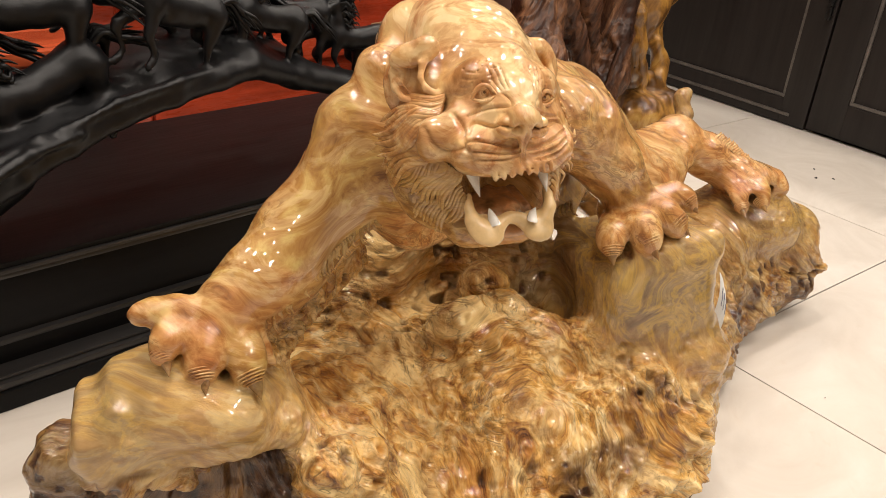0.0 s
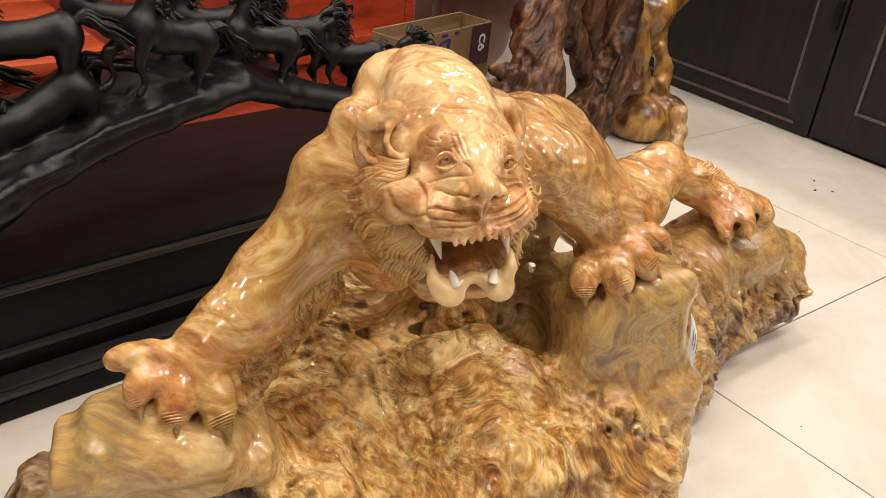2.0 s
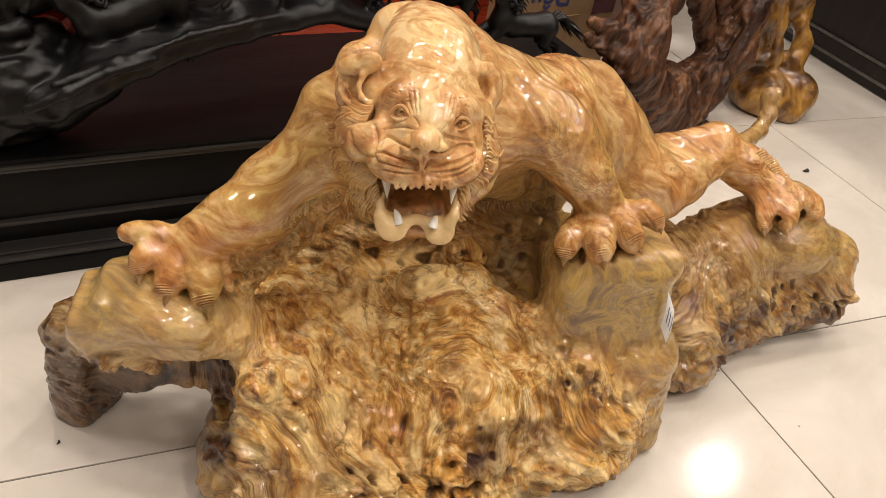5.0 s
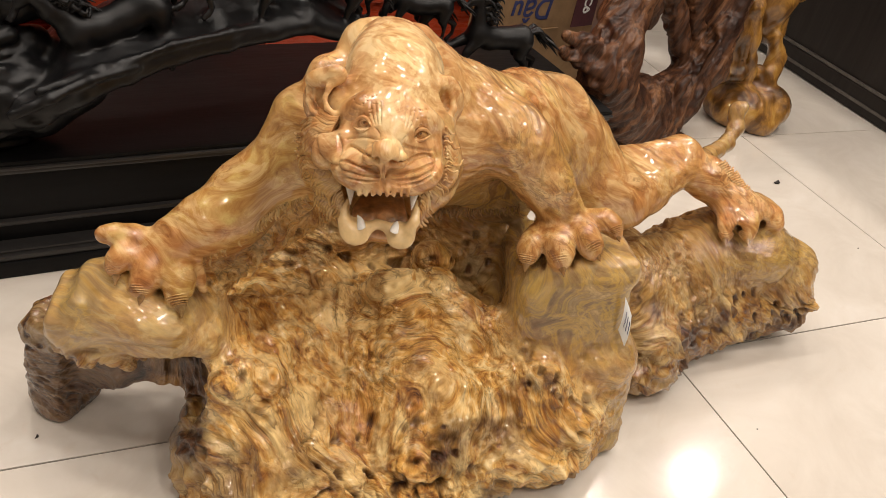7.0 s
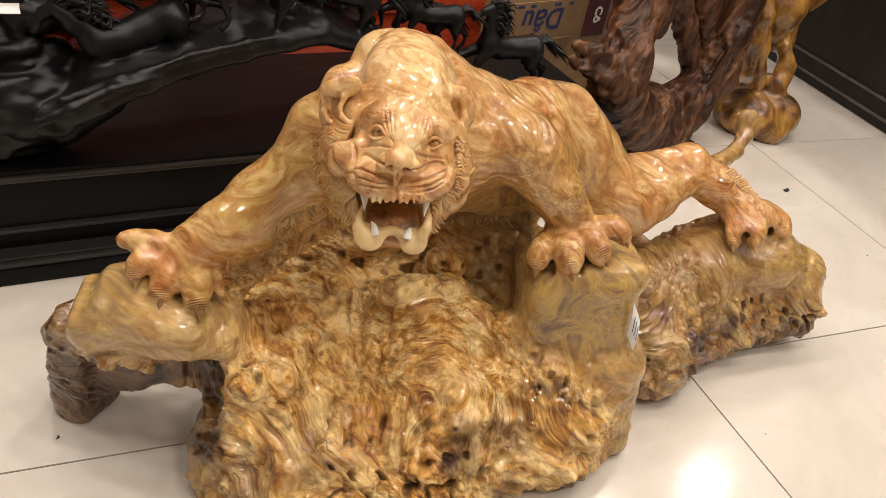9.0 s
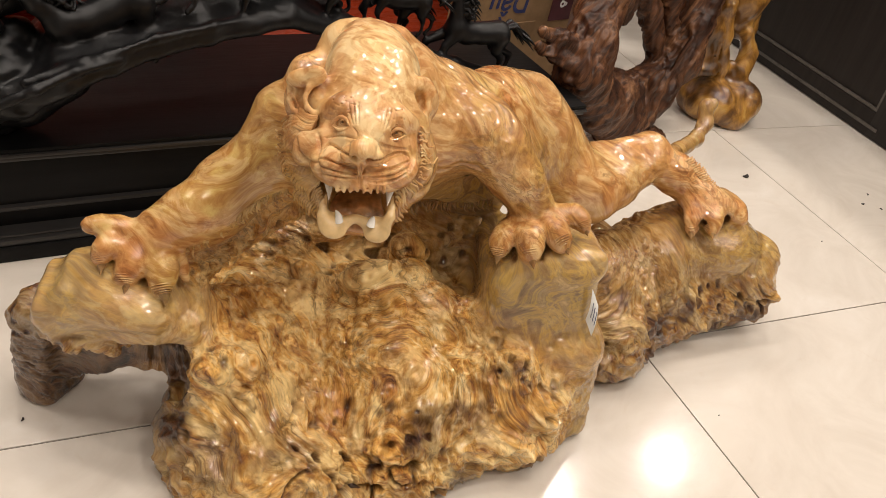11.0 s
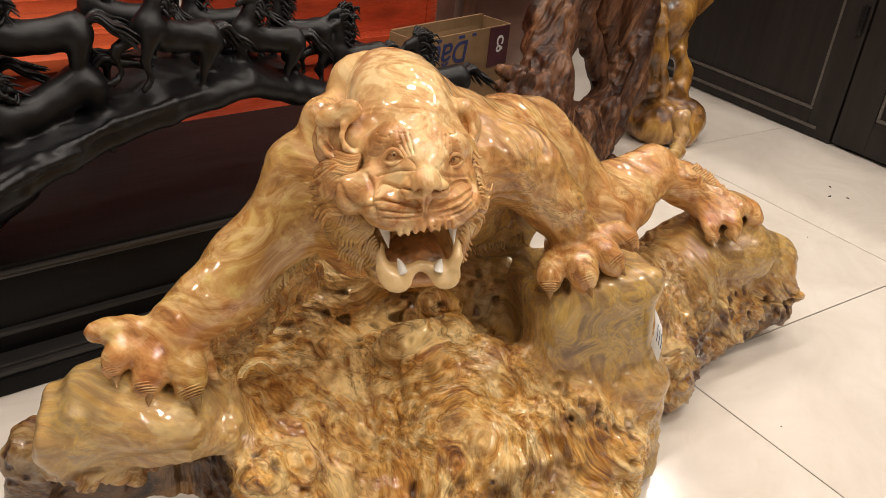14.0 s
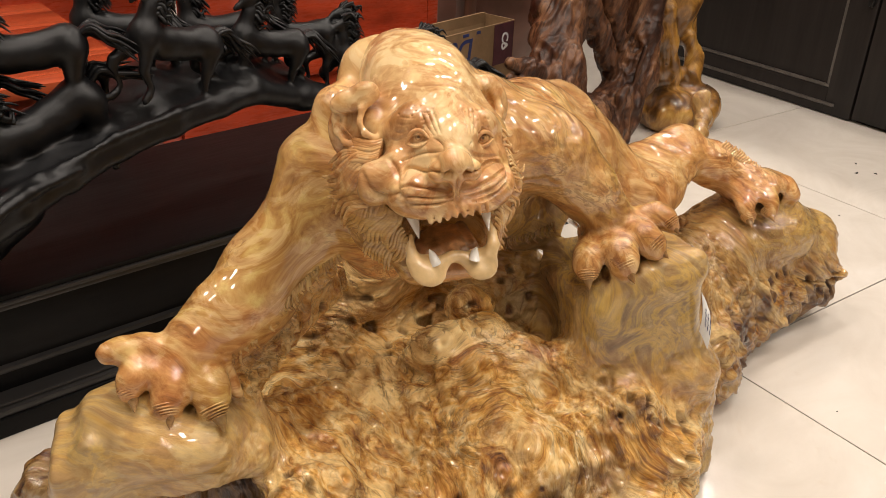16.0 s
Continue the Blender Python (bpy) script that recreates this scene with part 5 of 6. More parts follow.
# ---- black carving of galloping horses ----
def horse(c, at, heading, pitch, size, neck=0.0, stride=0.0):
    """Body, legs, neck and head of a galloping horse in clay; gives back its mane and tail as strands."""
    m = Matrix.Translation(at) @ pose(0, 0, 0, 0, -pitch, heading) @ Matrix.Scale(size, 4)

    def b(x, y, z, r):
        return (*(m @ Vector((x, y, z))), r * size)

    c.k = 0.045 * size
    c.chain(b(-0.42, 0, 0.04, 0.205), b(-0.12, 0, -0.01, 0.180), b(0.16, 0, -0.02, 0.190), b(0.38, 0, 0.04, 0.195))
    c.chain(b(-0.44, 0.06, 0.02, 0.165), b(-0.44, -0.06, 0.02, 0.165))
    c.chain(b(0.42, 0.06, 0.0, 0.12), b(0.42, -0.06, 0.0, 0.12))
    c.chain(b(0.38, 0, 0.10, 0.155), b(0.54 - neck * 0.2, 0, 0.34, 0.105), b(0.63 - neck * 0.35, 0, 0.56, 0.078))
    hx, hz = 0.64 - neck * 0.35, 0.59
    c.k = 0.03 * size
    c.chain(b(hx, 0, hz, 0.080), b(hx + 0.12, 0, hz - 0.07, 0.066), b(hx + 0.24, 0, hz - 0.18, 0.040), b(hx + 0.28, 0, hz - 0.22, 0.036))
    for s in (-1, 1):
        c.chain(b(hx - 0.02, 0.045 * s, hz + 0.06, 0.024), b(hx - 0.04, 0.065 * s, hz + 0.16, 0.008))
    reach = 0.16 * stride
    for s, f in ((-1, 1.0), (1, 0.5)):
        c.chain(b(0.40, 0.09 * s, -0.04, 0.110), b(0.50 * f + 0.14 + reach, 0.10 * s, -0.26, 0.068), b(0.52 * f + 0.14 + reach, 0.10 * s, -0.32, 0.056), b(0.50 * f + 0.02 + reach, 0.10 * s, -0.52, 0.036), b(0.52 * f + 0.04 + reach, 0.10 * s, -0.60, 0.042), b(0.56 * f + 0.06 + reach, 0.10 * s, -0.66, 0.050))
        c.chain(b(-0.46, 0.10 * s, -0.02, 0.150), b(-0.38 - 0.10 * f, 0.11 * s, -0.24, 0.092), b(-0.60 * f - 0.10 - reach, 0.10 * s, -0.36, 0.056), b(-0.55 * f - 0.14 - reach, 0.10 * s, -0.56, 0.037), b(-0.52 * f - 0.12 - reach, 0.10 * s, -0.63, 0.042), b(-0.48 * f - 0.10 - reach, 0.10 * s, -0.69, 0.050))
    rng = random.Random(int(heading * 7 + size * 900))
    hair = []
    for i in range(16):
        u = i / 15
        x, z = 0.36 + (hx - 0.38) * u, 0.22 + 0.46 * u
        for s in (-0.07, -0.02, 0.03, 0.07):
            lift, curl, far = rng.uniform(-0.05, 0.06), rng.uniform(-0.05, 0.05), rng.uniform(0.55, 1.0)
            hair.append(cord((b(x + 0.03, s * 0.7, z, 0), b(x - 0.07 * far, s * 1.5, z + 0.06 + lift, 0), b(x - 0.15 * far, s * 1.8 + curl, z - 0.01 + lift, 0), b(x - 0.22 * far, s * 2.0 - curl, z + 0.05 + lift, 0), b(x - 0.31 * far, s * 2.2, z - 0.02 + lift, 0)), [0.028 * size, 0.027 * size, 0.024 * size, 0.018 * size, 0.005 * size], around=5, fine=3))
    for i in range(18):
        s = (i - 8.5) * 0.014
        up, curl = rng.uniform(-0.06, 0.06), rng.uniform(-0.05, 0.05)
        hair.append(cord((b(-0.54, s * 0.5, 0.12, 0), b(-0.67, s, 0.20 + up * 0.6, 0), b(-0.80, s * 1.5 + curl, 0.10 + up, 0), b(-0.92, s * 1.9 - curl, 0.04 + 1.4 * up, 0), b(-1.06, s * 2.4, -0.06 + 2 * up, 0)), [0.030 * size, 0.029 * size, 0.027 * size, 0.020 * size, 0.005 * size], around=5, fine=3))
    return hair


def horse_carving():
    c = Clay((-1.50, 0.36, 0.2125), (0.16, 0.83, 0.66), 0.0042)
    # arched root that carries the herd
    c.k = 0.022
    front = [(-1.2600, 0.5150, 0.2200, 0.0300), (-1.1300, 0.4900, 0.2560, 0.0290), (-1.0350, 0.4500, 0.3050, 0.0225), (-0.9658, 0.4300, 0.3500, 0.0180), (-0.8987, 0.4550, 0.3688, 0.0166), (-0.8191, 0.4800, 0.3890, 0.0152), (-0.7313, 0.5000, 0.4028, 0.0146), (-0.6460, 0.5300, 0.4094, 0.0151), (-0.5829, 0.5550, 0.4125, 0.0145), (-0.4723, 0.6000, 0.3722, 0.0154), (-0.3268, 0.6200, 0.3277, 0.0175), (-0.1700, 0.6550, 0.2700, 0.0171), (-0.0300, 0.6900, 0.2200, 0.0151)]
    c.chain(*[(x, y - 0.004, z, r * 1.12) for x, y, z, r in front], k=0.012)
    c.k = 0.034
    for back, up, last in ((0.030, 0.010, 11), (0.060, 0.018, 10), (0.090, 0.023, 10), (0.120, 0.025, 10), (0.150, 0.024, 9), (0.180, 0.020, 9)):
        c.chain(*[(x, y + back, z + up - 0.004, 0.019) for x, y, z, r in front[2:last]])
    c.k = 0.014
    c.chain((-1.17, 0.46, 0.300, 0.036), (-1.10, 0.47, 0.325, 0.036), (-1.04, 0.49, 0.350, 0.028))
    c.chain((-1.16, 0.50, 0.350, 0.034), (-1.10, 0.52, 0.372, 0.036), (-1.03, 0.53, 0.384, 0.026))
    c.chain((-1.15, 0.54, 0.410, 0.036), (-1.08, 0.56, 0.408, 0.034))
    c.chain((-1.20, 0.44, 0.335, 0.020), (-1.13, 0.45, 0.362, 0.018), (-1.07, 0.46, 0.372, 0.010))
    c.chain((-1.19, 0.47, 0.392, 0.020), (-1.12, 0.48, 0.404, 0.016), (-1.06, 0.50, 0.410, 0.009))
    c.chain((-1.12, 0.53, 0.225, 0.045), (-1.03, 0.53, 0.27, 0.045), (-0.96, 0.53, 0.31, 0.040))
    c.chain((-1.20, 0.56, 0.24, 0.05), (-1.10, 0.58, 0.30, 0.05))
    # long folds down the root
    c.k = 0.010
    c.chain((-1.0660, 0.3850, 0.3307, 0.0069), (-1.0082, 0.3900, 0.3572, 0.0078), (-0.9488, 0.4100, 0.3770, 0.0071), (-0.8783, 0.4350, 0.3839, 0.0037))
    c.chain((-1.0235, 0.4100, 0.3572, 0.0070), (-0.9344, 0.4300, 0.3848, 0.0072), (-0.8678, 0.4500, 0.3867, 0.0046))
    c.chain((-0.9040, 0.4350, 0.3919, 0.0054), (-0.8216, 0.4600, 0.4119, 0.0065), (-0.7250, 0.4850, 0.4236, 0.0058), (-0.6139, 0.5400, 0.4269, 0.0041))
    # the herd
    hair = []
    for at, heading, pitch, size, neck, stride in (
            ((-0.9100, 0.5300, 0.5270), 172, 0, 0.135, 0.4, 0.2), ((-0.9080, 0.5050, 0.4330), 190, -18, 0.150, 0.0, 0.3),
            ((-0.7090, 0.5200, 0.5171), 200, 16, 0.130, 0.9, 0.2), ((-0.5280, 0.6000, 0.4770), 186, 14, 0.120, 1.0, 0.0),
            ((-0.3350, 0.6850, 0.4150), 192, 22, 0.115, 0.9, 0.3), ((-0.1280, 0.6600, 0.3450), 183, 6, 0.135, 0.4, 1.0),
            ((-0.3132, 0.6600, 0.4136), 178, 4, 0.105, 0.6, 0.6), ((-0.5914, 0.6600, 0.4958), 170, 4, 0.115, 0.6, 0.3),
            ((-1.0300, 0.5400, 0.4500), 188, -6, 0.135, 0.3, 0.2), ((-0.7556, 0.6400, 0.5197), 160, 10, 0.115, 0.6, 0.4),
            ((-0.4340, 0.6800, 0.4646), 176, 6, 0.105, 0.7, 0.5)):
        hair += horse(c, Vector(at), heading, pitch, size, neck, stride)
    c.below(0.2125)
    p, q, z = c.skin()
    p = relax(p, q, 2)
    rough = np.clip((-0.98 - p[:, 0]) / 0.06, 0, 1)
    rise = (0.0010 * fractal(p * 34, 2, 5) + rough * 0.008 * fractal(p * np.array((12, 20, 26)), 3, 15)) * np.clip((p[:, 2] - 0.2125) / 0.01, 0, 1)
    p = p + vertex_normals(p, q) * rise[:, None]
    ob = new("horse_wood_carving", skin_mesh("horse_wood_carving", [(p, q, z, 0)] + [(*piece, 0) for piece in hair], [M_BLACK]))
    return tagged(ob, "black wood carving of galloping horses on an arched root", "wood carving")


horse_carving()


# ---- reddish-brown upright root sculpture ----
def root_sculpture():
    c = Clay((-0.02, 0.52, -0.012), (0.82, 1.08, 0.86), 0.0048)
    c.k = 0.045
    c.chain((0.4261, 0.7500, 0.0189, 0.0338), (0.4691, 0.7800, 0.0530, 0.0557), (0.5337, 0.8100, 0.1167, 0.0560), (0.6287, 0.8400, 0.2028, 0.0500), (0.6637, 0.8600, 0.3014, 0.0432), (0.6789, 0.8800, 0.3892, 0.0396), (0.68, 0.92, 0.62, 0.05), (0.70, 0.93, 0.78, 0.03))
    c.chain((0.4037, 0.7400, 0.0376, 0.0455), (0.2787, 0.7000, 0.1461, 0.0627), (0.1890, 0.6700, 0.2467, 0.0540), (0.2113, 0.7000, 0.3126, 0.0511), (0.2529, 0.7500, 0.3633, 0.0463), (0.2784, 0.7800, 0.4156, 0.0491), (0.38, 0.82, 0.60, 0.06), (0.40, 0.84, 0.76, 0.03))
    c.chain((0.4208, 0.7600, 0.0518, 0.0610), (0.3585, 0.7400, 0.1395, 0.0528), (0.4621, 0.7900, 0.1200, 0.0458))
    c.k = 0.018
    c.chain((0.1732, 0.6900, 0.2984, 0.0241), (0.0974, 0.6700, 0.3296, 0.0194), (0.0413, 0.6550, 0.3493, 0.0101))
    c.chain((0.1218, 0.6600, 0.2809, 0.0184), (0.0647, 0.6500, 0.2998, 0.0129), (0.0376, 0.6500, 0.3164, 0.0077))
    c.chain((0.5719, 0.8400, 0.1612, 0.0250), (0.5272, 0.8500, 0.2480, 0.0198), (0.4887, 0.8600, 0.3306, 0.0238), (0.4381, 0.8600, 0.4050, 0.0376), (0.52, 0.88, 0.62, 0.05))
    c.chain((0.6032, 0.8500, 0.2068, 0.0187), (0.5687, 0.8650, 0.2983, 0.0213), (0.5459, 0.8700, 0.3893, 0.0267), (0.60, 0.90, 0.62, 0.045))
    c.chain((0.3670, 0.8000, 0.3227, 0.0143), (0.3708, 0.8100, 0.3633, 0.0227), (0.3712, 0.8200, 0.4176, 0.0281))
    c.k = 0.012
    c.lump((0.50, 0.76, 0.0), (0.10, 0.07, 0.03))
    c.chain((0.3499, 0.7200, 0.0510, 0.0074), (0.4184, 0.7400, 0.1946, 0.0058))
    c.chain((0.4232, 0.7300, 0.0163, 0.0076), (0.5032, 0.7500, 0.2047, 0.0059))
    c.chain((0.4945, 0.7600, 0.0048, 0.0078), (0.5935, 0.7800, 0.2865, 0.0060))
    c.chain((0.2356, 0.6600, 0.1756, 0.0069), (0.2436, 0.6800, 0.2854, 0.0054))
    c.chain((0.1740, 0.6400, 0.2025, 0.0067), (0.1753, 0.6600, 0.3089, 0.0053))
    c.below(0.0)
    p, q, z = c.skin()
    p = relax(p, q, 1)
    lean = p.copy()
    lean[:, 0] -= 0.45 * p[:, 2]
    warp = np.stack([fractal(p * 9 + s, 2, 60 + s) for s in range(3)], 1)
    line = 1 - np.abs(fractal(lean * np.array((30, 30, 3.4)) + warp * 1.2, 3, 70)) * 1.7
    rise = 0.0070 * line + 0.007 * fractal(p * 10, 3, 77)
    p = p + vertex_normals(p, q) * (rise * np.clip(p[:, 2] / 0.015, 0, 1))[:, None]
    ob = new("root_sculpture", skin_mesh("root_sculpture", [(p, q, z, 0)], [M_ROOT]))
    return tagged(ob, "gnarled reddish-brown natural root sculpture standing on the floor", "root sculpture")


root_sculpture()


# ---- golden varnished statue on a rock ----
def golden_statue():
    c = Clay((0.66, 0.66, -0.012), (1.22, 1.16, 1.10), 0.0050)
    c.k, c.paint = 0.03, (0.1, 0.8, 0)
    c.lump((0.86, 0.865, 0.055), (0.105, 0.09, 0.070), (0, 0, -10))
    c.lump((0.955, 0.835, 0.06), (0.055, 0.06, 0.065), (0, -20, 0), paint=(0.1, 0.4, 0.1))
    c.lump((0.90, 0.79, 0.03), (0.05, 0.035, 0.04), paint=(0.3, 0.7, 0))
    c.k, c.paint = 0.02, (0.15, 0.25, 0.15)
    c.chain((0.7559, 0.8600, 0.1493, 0.0227), (0.8049, 0.8600, 0.1557, 0.0245))
    c.chain((0.7827, 0.8900, 0.1879, 0.0326), (0.7738, 0.9000, 0.2694, 0.0353), (0.7854, 0.9200, 0.3447, 0.0381))
    c.chain((0.8549, 0.8700, 0.1432, 0.0166), (0.8254, 0.8700, 0.2485, 0.0161), (0.7996, 0.8800, 0.3441, 0.0173), (0.8044, 0.9000, 0.3851, 0.0219))
    c.chain((0.9441, 0.8800, 0.1373, 0.0270), (0.9648, 0.9000, 0.1915, 0.0252), (0.9289, 0.9000, 0.2534, 0.0198))
    c.chain((0.9249, 0.8700, 0.1149, 0.0269), (0.8893, 0.8700, 0.1608, 0.0166))
    # body; its unseen upper part is added to cast the shadow on the floor
    c.chain((0.9213, 0.9500, 0.2673, 0.0500), (0.9045, 0.9500, 0.3441, 0.0620), (0.99, 0.97, 0.42, 0.075), (0.99, 0.97, 0.58, 0.10), (0.96, 0.95, 0.82, 0.12), (0.90, 0.94, 1.0, 0.06))
    c.chain((0.9668, 0.9400, 0.2981, 0.0232), (0.9676, 0.9300, 0.2498, 0.0201))
    c.k = 0.005
    for i in range(9):
        u = i / 8
        a = Vector((0.7851, 0.8650, 0.2808)).lerp(Vector((0.8095, 0.8550, 0.1598)), u)
        c.chain((*a, 0.006), (a.x + 0.012, a.y - 0.006, a.z - 0.012, 0.003))
    c.below(0.0)
    p, q, z = c.skin()
    p = relax(p, q, 2)
    p = p + vertex_normals(p, q) * (0.006 * fractal(p * np.array((22, 22, 12)), 3, 91) * np.clip(p[:, 2] / 0.015, 0, 1))[:, None]
    p[:, 0] -= 0.024
    ob = new("golden_statue", skin_mesh("golden_statue", [(p, q, z, 0)], [M_GOLD]))
    return tagged(ob, "golden-brown varnished wood carving standing on a rounded rock base", "wood carving")


golden_statue()


# ---- dark panelled cabinets along the side ----
def cabinet_door(y0, y1, parent, low, rail, side0, side1):
    """A framed door in the plane x = 1.36, from y0 to y1."""
    door = part("door", boxed(1.372, 1.386, y0 + side0, y1 - side1, rail, 0.86), M_DOOR, parent, smooth=False)
    for name, a, b, c, d in (("bottom_rail", y0 + side0, y1 - side1, low, rail), ("top_rail", y0 + side0, y1 - side1, 0.80, 0.86), ("stile", y0, y0 + side0, low, 0.86), ("stile", y1 - side1, y1, low, 0.86)):
        part(name, boxed(1.36, 1.386, a, b, c, d, bevel=0.0015), M_DOOR, door)
    bead = bmesh.new()
    a, b, c, d = y0 + side0, y1 - side1, rail, 0.80
    for e in ((a, b, c, c + 0.011), (a, b, d - 0.011, d), (a, a + 0.011, c + 0.011, d - 0.011), (b - 0.011, b, c + 0.011, d - 0.011)):
        box(bead, 1.3635, 1.3719, e[0], e[1], e[2], e[3], bevel=0.003)
    part("bead", bead, M_BEAD, door)
    return door


def low_cabinet():
    unit = empty("low_cabinet", "dark brown wooden cabinet with framed panel doors", "cabinet", pose(0, 0, 0))
    part("carcass", boxed(1.3862, 1.86, -1.6, 3.2, 0.0, 0.87), M_DOOR, unit, smooth=False)
    part("worktop", boxed(1.34, 1.87, -1.6, 3.2, 0.8702, 0.90, bevel=0.004), M_DOOR, unit)
    long_door = cabinet_door(0.614, 1.90, unit, 0.004, 0.083, 0.09, 0.09)
    part("groove_bead", boxed(1.3565, 1.3598, 0.67, 1.88, 0.030, 0.041, bevel=0.0025), M_BEAD, long_door)
    part("latch", boxed(1.345, 1.3598, 0.622, 0.640, 0.345, 0.43, bevel=0.004), M_METAL, long_door, "black metal latch bar")
    cabinet_door(-0.30, 0.606, unit, 0.012, 0.118, 0.10, 0.11)
    cabinet_door(-1.2, -0.306, unit, 0.012, 0.118, 0.10, 0.10)


low_cabinet()


# ---- red lacquered furniture behind the herd ----
def red_chair():
    chair = empty("red_settle", "red lacquered wooden settle with a plain panelled back", "settle", pose(-0.05, 1.235, 0, 0, 0, 4))
    part("back_panel", boxed(-0.41, 0.305, 0.035, 0.05, 0.23, 0.95), M_RED, chair, smooth=False)
    part("front_rail", boxed(-0.45, 0.325, -0.03, 0.033, 0.212, 0.269, bevel=0.006), M_RED, chair)
    part("apron", boxed(-0.45, 0.325, -0.01, 0.02, 0.04, 0.2118), M_RED, chair, smooth=False)
    part("post", boxed(0.307, 0.344, 0.0345, 0.08, 0.0, 1.0, bevel=0.004), M_RED, chair)
    part("post", boxed(-0.50, -0.452, 0.0, 0.06, 0.0, 1.0, bevel=0.004), M_RED, chair)


def red_table():
    table = empty("red_table", "red lacquered low wooden table with a planked top", "table", pose(-0.62, 0.96, 0, 0, 0, 3))
    for i in range(5):
        part("plank", boxed(-1.3, -0.02, 0.005 + 0.15 * i, 0.152 + 0.15 * i, 0.33, 0.355, bevel=0.003), M_RED_TOP, table)
    part("apron", boxed(-1.28, -0.04, 0.03, 0.05, 0.25, 0.3298), M_RED, table, smooth=False)
    for x in (-1.26, -0.10):
        for y in (0.03, 0.68):
            part("leg", boxed(x, x + 0.06, y, y + 0.06, 0.0, 0.3296, bevel=0.005), M_RED, table)
    part("base_shelf", boxed(-1.2, -0.05, 0.06, 0.7, 0.10, 0.13, bevel=0.003), M_RED, table)


thing("red_sideboard", boxed(-2.4, -0.35, 1.66, 1.75, 0, 1.1, bevel=0.006), M_RED, "tall red lacquered wooden panel of a sideboard", "sideboard")
red_chair()
red_table()
thing("brown_post", boxed(0.392, 0.436, 1.305, 1.35, 0, 1.4, bevel=0.004), M_POST, "upright dark brown wooden post of a rack", "post")


def jar():
    bm = bmesh.new()
    prof = ((0.0, 0.0), (0.13, 0.0), (0.19, 0.10), (0.215, 0.22), (0.20, 0.34), (0.13, 0.43), (0.07, 0.46), (0.0, 0.465))
    rings = []
    for r, z in prof[1:-1]:
        rings.append([bm.verts.new((r * math.cos(a * math.pi / 16), r * math.sin(a * math.pi / 16), z)) for a in range(32)])
    low, high = bm.verts.new((0, 0, 0)), bm.verts.new((0, 0, prof[-1][1]))
    for a, b in zip(rings, rings[1:]):
        for i in range(32):
            bm.faces.new((a[i], a[(i + 1) % 32], b[(i + 1) % 32], b[i]))
    for i in range(32):
        bm.faces.new((rings[0][(i + 1) % 32], rings[0][i], low))
        bm.faces.new((rings[-1][i], rings[-1][(i + 1) % 32], high))
    thing("wooden_urn", bm, M_URN, "large rounded dull pink-brown turned wooden urn", "urn", m=pose(0.66, 1.58, 0))


jar()


# ---- cardboard box ----
def letters(text, size, m, material, parent, name="lettering", shear=0.0):
    curve = bpy.data.curves.new(name, "FONT")
    curve.body, curve.size, curve.extrude, curve.shear, curve.align_x, curve.offset = text, size, 0.0004, shear, "CENTER", 0.0012
    tmp = new("tmp", curve)
    me = bpy.data.meshes.new_from_object(tmp.evaluated_get(bpy.context.evaluated_depsgraph_get()))
    bpy.data.objects.remove(tmp)
    me.materials.clear()
    me.materials.append(material)
    ob = new(name, me)
    ob.parent, ob.matrix_basis = parent, m
    return ob


def cardboard_box():
    carton = empty("cardboard_box", "open brown cardboard carton with blue lettering and a maroon end", "cardboard box", pose(0.172, 1.040, 0, 0, 0, 14))
    part("front_wall", boxed(-0.12, 0.245, 0, 0.004, 0, 0.312), M_CARD, carton, smooth=False)
    part("maroon_panel", boxed(0.160, 0.245, -0.002, -0.0003, 0.200, 0.310), M_MAROON, carton, "maroon printed panel", smooth=False)
    part("back_wall", boxed(-0.12, 0.245, 0.10, 0.104, 0, 0.316), M_CARD, carton, smooth=False)
    part("side_wall", boxed(-0.124, -0.1202, 0.0, 0.104, 0, 0.312), M_CARD, carton, smooth=False)
    part("side_wall", boxed(0.2452, 0.2492, 0.0, 0.104, 0, 0.312), M_CARD, carton, smooth=False)
    part("bottom", boxed(-0.1198, 0.2448, 0.0042, 0.0998, 0.001, 0.005), M_CARD, carton, smooth=False)
    part("flap", boxed(-0.115, 0.24, 0.0, 0.08, 0.0, 0.004, m=pose(0, 0.105, 0.316, -100, 0, 0)), M_CARD, carton, smooth=False)
    part("flap", boxed(-0.11, 0.11, 0.0, 0.09, 0.0, 0.004, m=pose(0, -0.004, 0.205, -84, 0, 0)), M_CARD, carton, smooth=False)
    letters("Dầu", 0.082, pose(0.0, -0.0012, 0.290, 90, 180, 0), M_INK, carton, shear=0.15)
    letters("Cô", 0.038, pose(0.193, -0.0032, 0.262, 90, 90, 0), M_WHITE, carton)
    for x, w in ((-0.10, 0.022), (-0.055, 0.018), (0.03, 0.024), (0.085, 0.016)):
        part("print_bar", boxed(x, x + w, -0.0012, -0.0003, 0.298, 0.306), M_INK, carton, smooth=False)


cardboard_box()

# a paper notice on the back wall of the rack
notice = empty("paper_notice", "white paper notice with a line of printing", "paper", pose(0.44, 1.278, 0.425, 90, 0, 0))
part("sheet", boxed(-0.09, 0.09, -0.03, 0.03, 0, 0.001), M_WHITE, notice, smooth=False)
for i in range(4):
    part("print_bar", boxed(-0.07 + 0.035 * i, -0.045 + 0.035 * i, -0.015, -0.008, 0.0012, 0.0018), M_INK_BLACK, notice, smooth=False)
thing("rack_board", boxed(0.31, 0.80, 1.2802, 1.298, 0.36, 0.9), M_POST, "dark brown wooden board of a rack", "board", smooth=False)


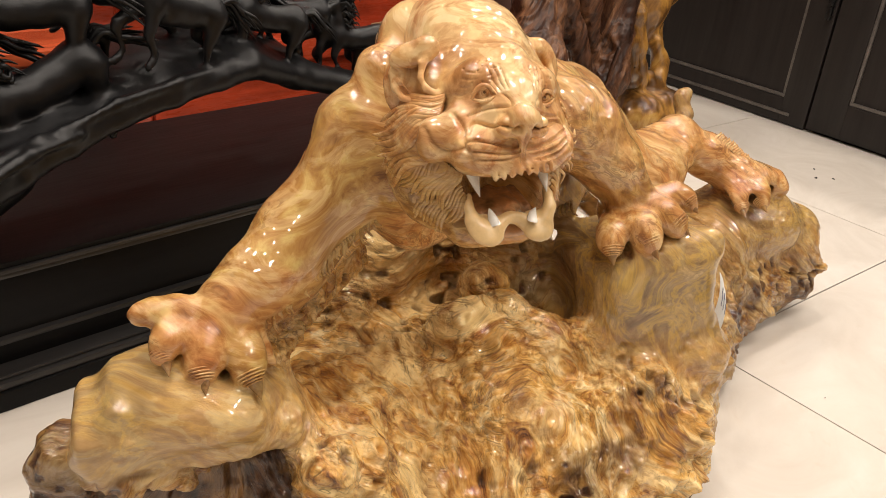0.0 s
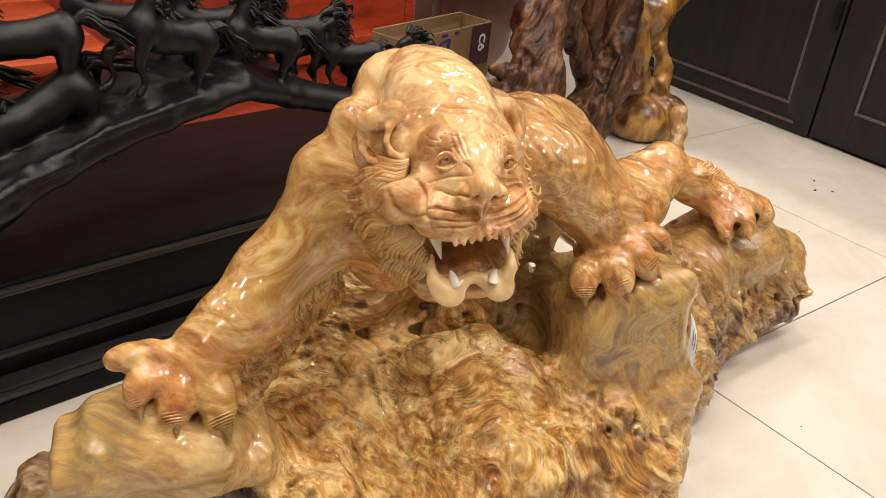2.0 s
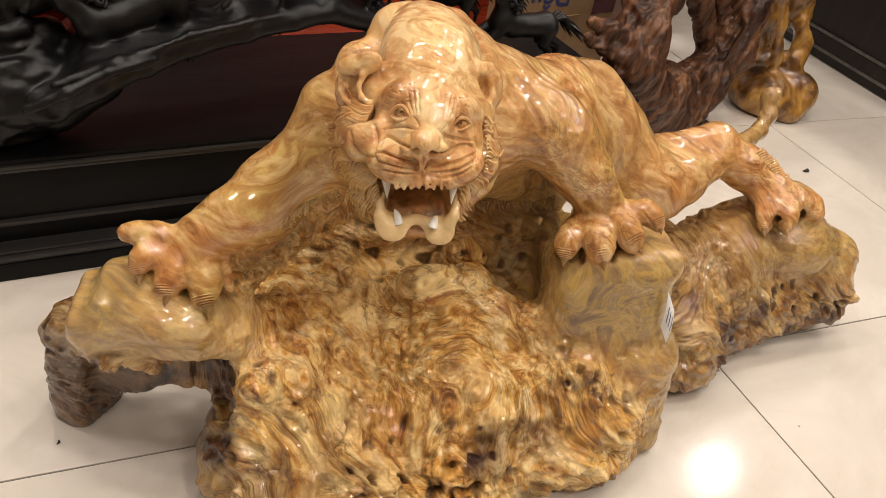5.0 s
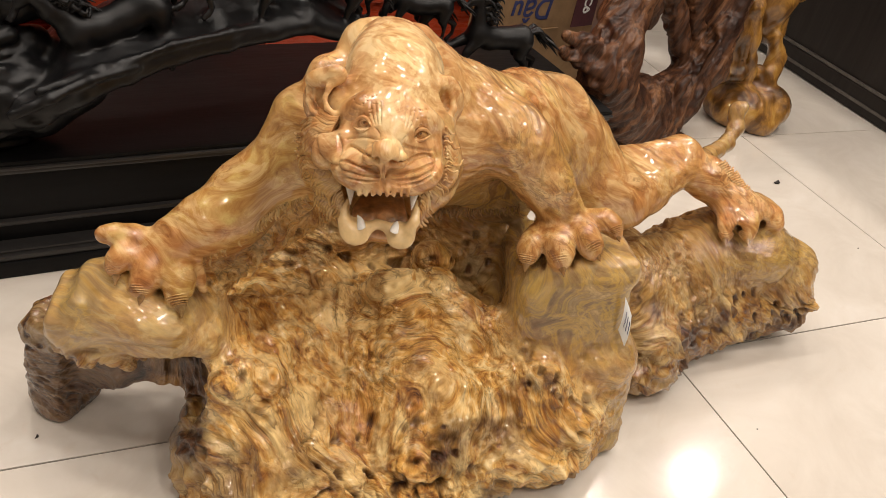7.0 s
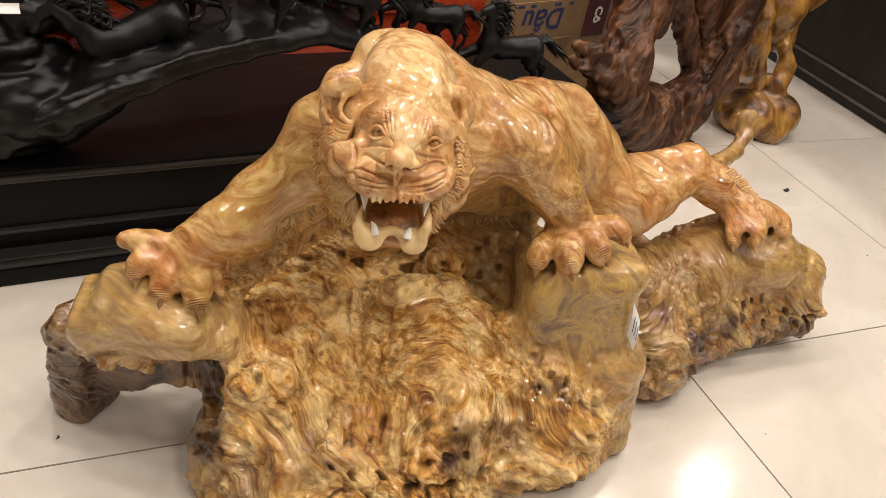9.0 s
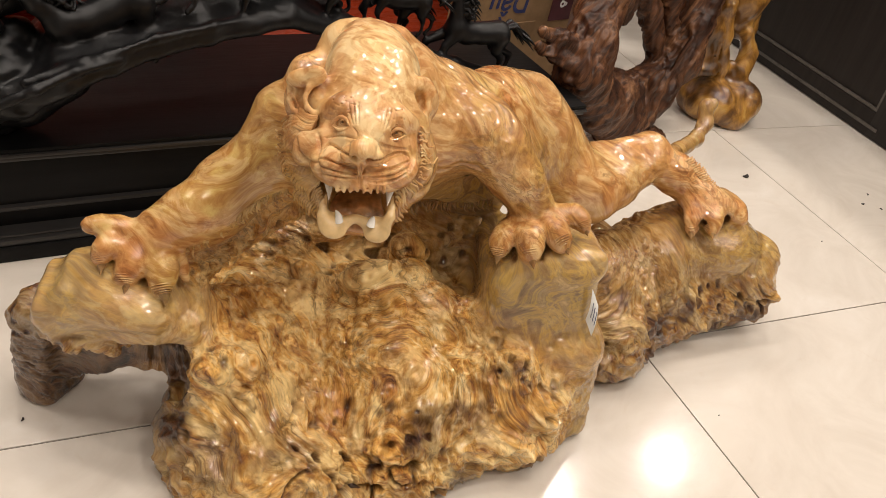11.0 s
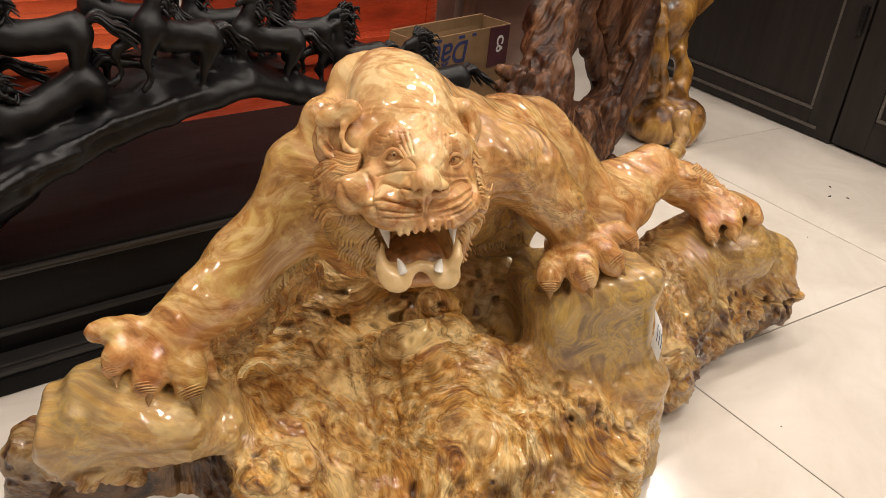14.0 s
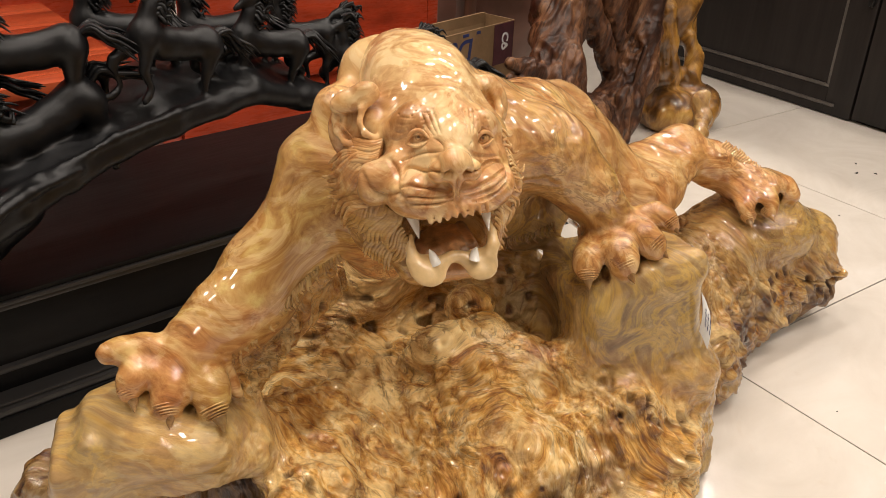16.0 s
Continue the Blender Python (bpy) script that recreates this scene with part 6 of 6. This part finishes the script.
# ---- price tag, stickers, crumbs ----
def bent_sheet(name, corner, across, down, material, label, category, lines, sag=0.004):
    """A paper sheet of two directions, slightly bowed, with handwriting strokes."""
    sheet = empty(name, label, category, Matrix.Translation(corner))
    a, d = Vector(across), Vector(down)
    out = a.cross(d).normalized()
    bm = bmesh.new()
    n = 8
    grid = [[a * (i / n) + d * (j / n) + out * (sag * math.sin(math.pi * i / n) + 0.0012 * math.sin(5 * j / n)) for i in range(n + 1)] for j in range(n + 1)]
    for lift in (0.0, 0.0006):
        vs = [[bm.verts.new(p + out * lift) for p in row] for row in grid]
        for j in range(n):
            for i in range(n):
                face = (vs[j][i], vs[j][i + 1], vs[j + 1][i + 1], vs[j + 1][i])
                bm.faces.new(face if lift else face[::-1])
    part("paper", bm, material, sheet)
    for k in range(lines):
        u = 0.25 + 0.5 * k / max(1, lines - 1)
        bm = bmesh.new()
        pts = [a * (0.25 + 0.05 * i) + d * (u + 0.035 * math.sin(2.3 * i + k)) + out * (sag * math.sin(math.pi * (0.25 + 0.05 * i)) + 0.0022) for i in range(10)]
        for p0, p1 in zip(pts, pts[1:]):
            side = (p1 - p0).cross(out).normalized() * 0.0006
            bm.faces.new([bm.verts.new(v) for v in (p0 - side, p1 - side, p1 + side, p0 + side)])
        part("pen_stroke", bm, M_INK, sheet, smooth=False)
    return sheet


TURN = TIGER_AT.to_3x3()
bent_sheet("price_tag", TIGER_AT @ Vector((0.202, -0.074, 0.312)), TURN @ Vector((0.005, -0.004, -0.055)), TURN @ Vector((0.0185, 0.0035, -0.031)), M_WHITE, "small white paper price tag with blue handwriting stuck to the carving", "price tag", 3)
bent_sheet("paper_sticker", (-1.1166, 0.4700, 0.4918), Vector((-1.0701, 0.4900, 0.4821)) - Vector((-1.1166, 0.4700, 0.4918)), Vector((-1.1165, 0.4600, 0.4786)) - Vector((-1.1166, 0.4700, 0.4918)), M_WHITE, "small white paper sticker on the black carving", "sticker", 1)


def crumb(x, y, size, turn):
    bm = bmesh.new()
    bmesh.ops.create_icosphere(bm, subdivisions=2, radius=1)
    for v in bm.verts:
        s = 1 + 0.35 * noise.noise(v.co * 1.7 + Vector((x * 9, y * 9, 0)))
        v.co = Vector((v.co.x * size * s, v.co.y * size * 0.45 * s + 0.5 * size * (v.co.x ** 2 - 0.4), (v.co.z + 0.9) * size * 0.3))
    thing("bark_crumb", bm, M_CRUMB, "tiny dark curled bark crumb lying on the floor tiles", "crumb", "crumbs on the floor", m=pose(x, y, 0, 0, 0, turn))


for x, y, s, a in ((0.718, 0.527, 0.012, 20), (1.0, 0.36, 0.006, 0), (1.06, 0.40, 0.005, 50), (1.04, 0.33, 0.005, 90), (-1.02, 0.17, 0.004, 10), (-1.07, 0.05, 0.004, 70), (0.72, 0.23, 0.003, 30), (0.05, -0.2, 0.002, 0)):
    crumb(x, y, s, a)
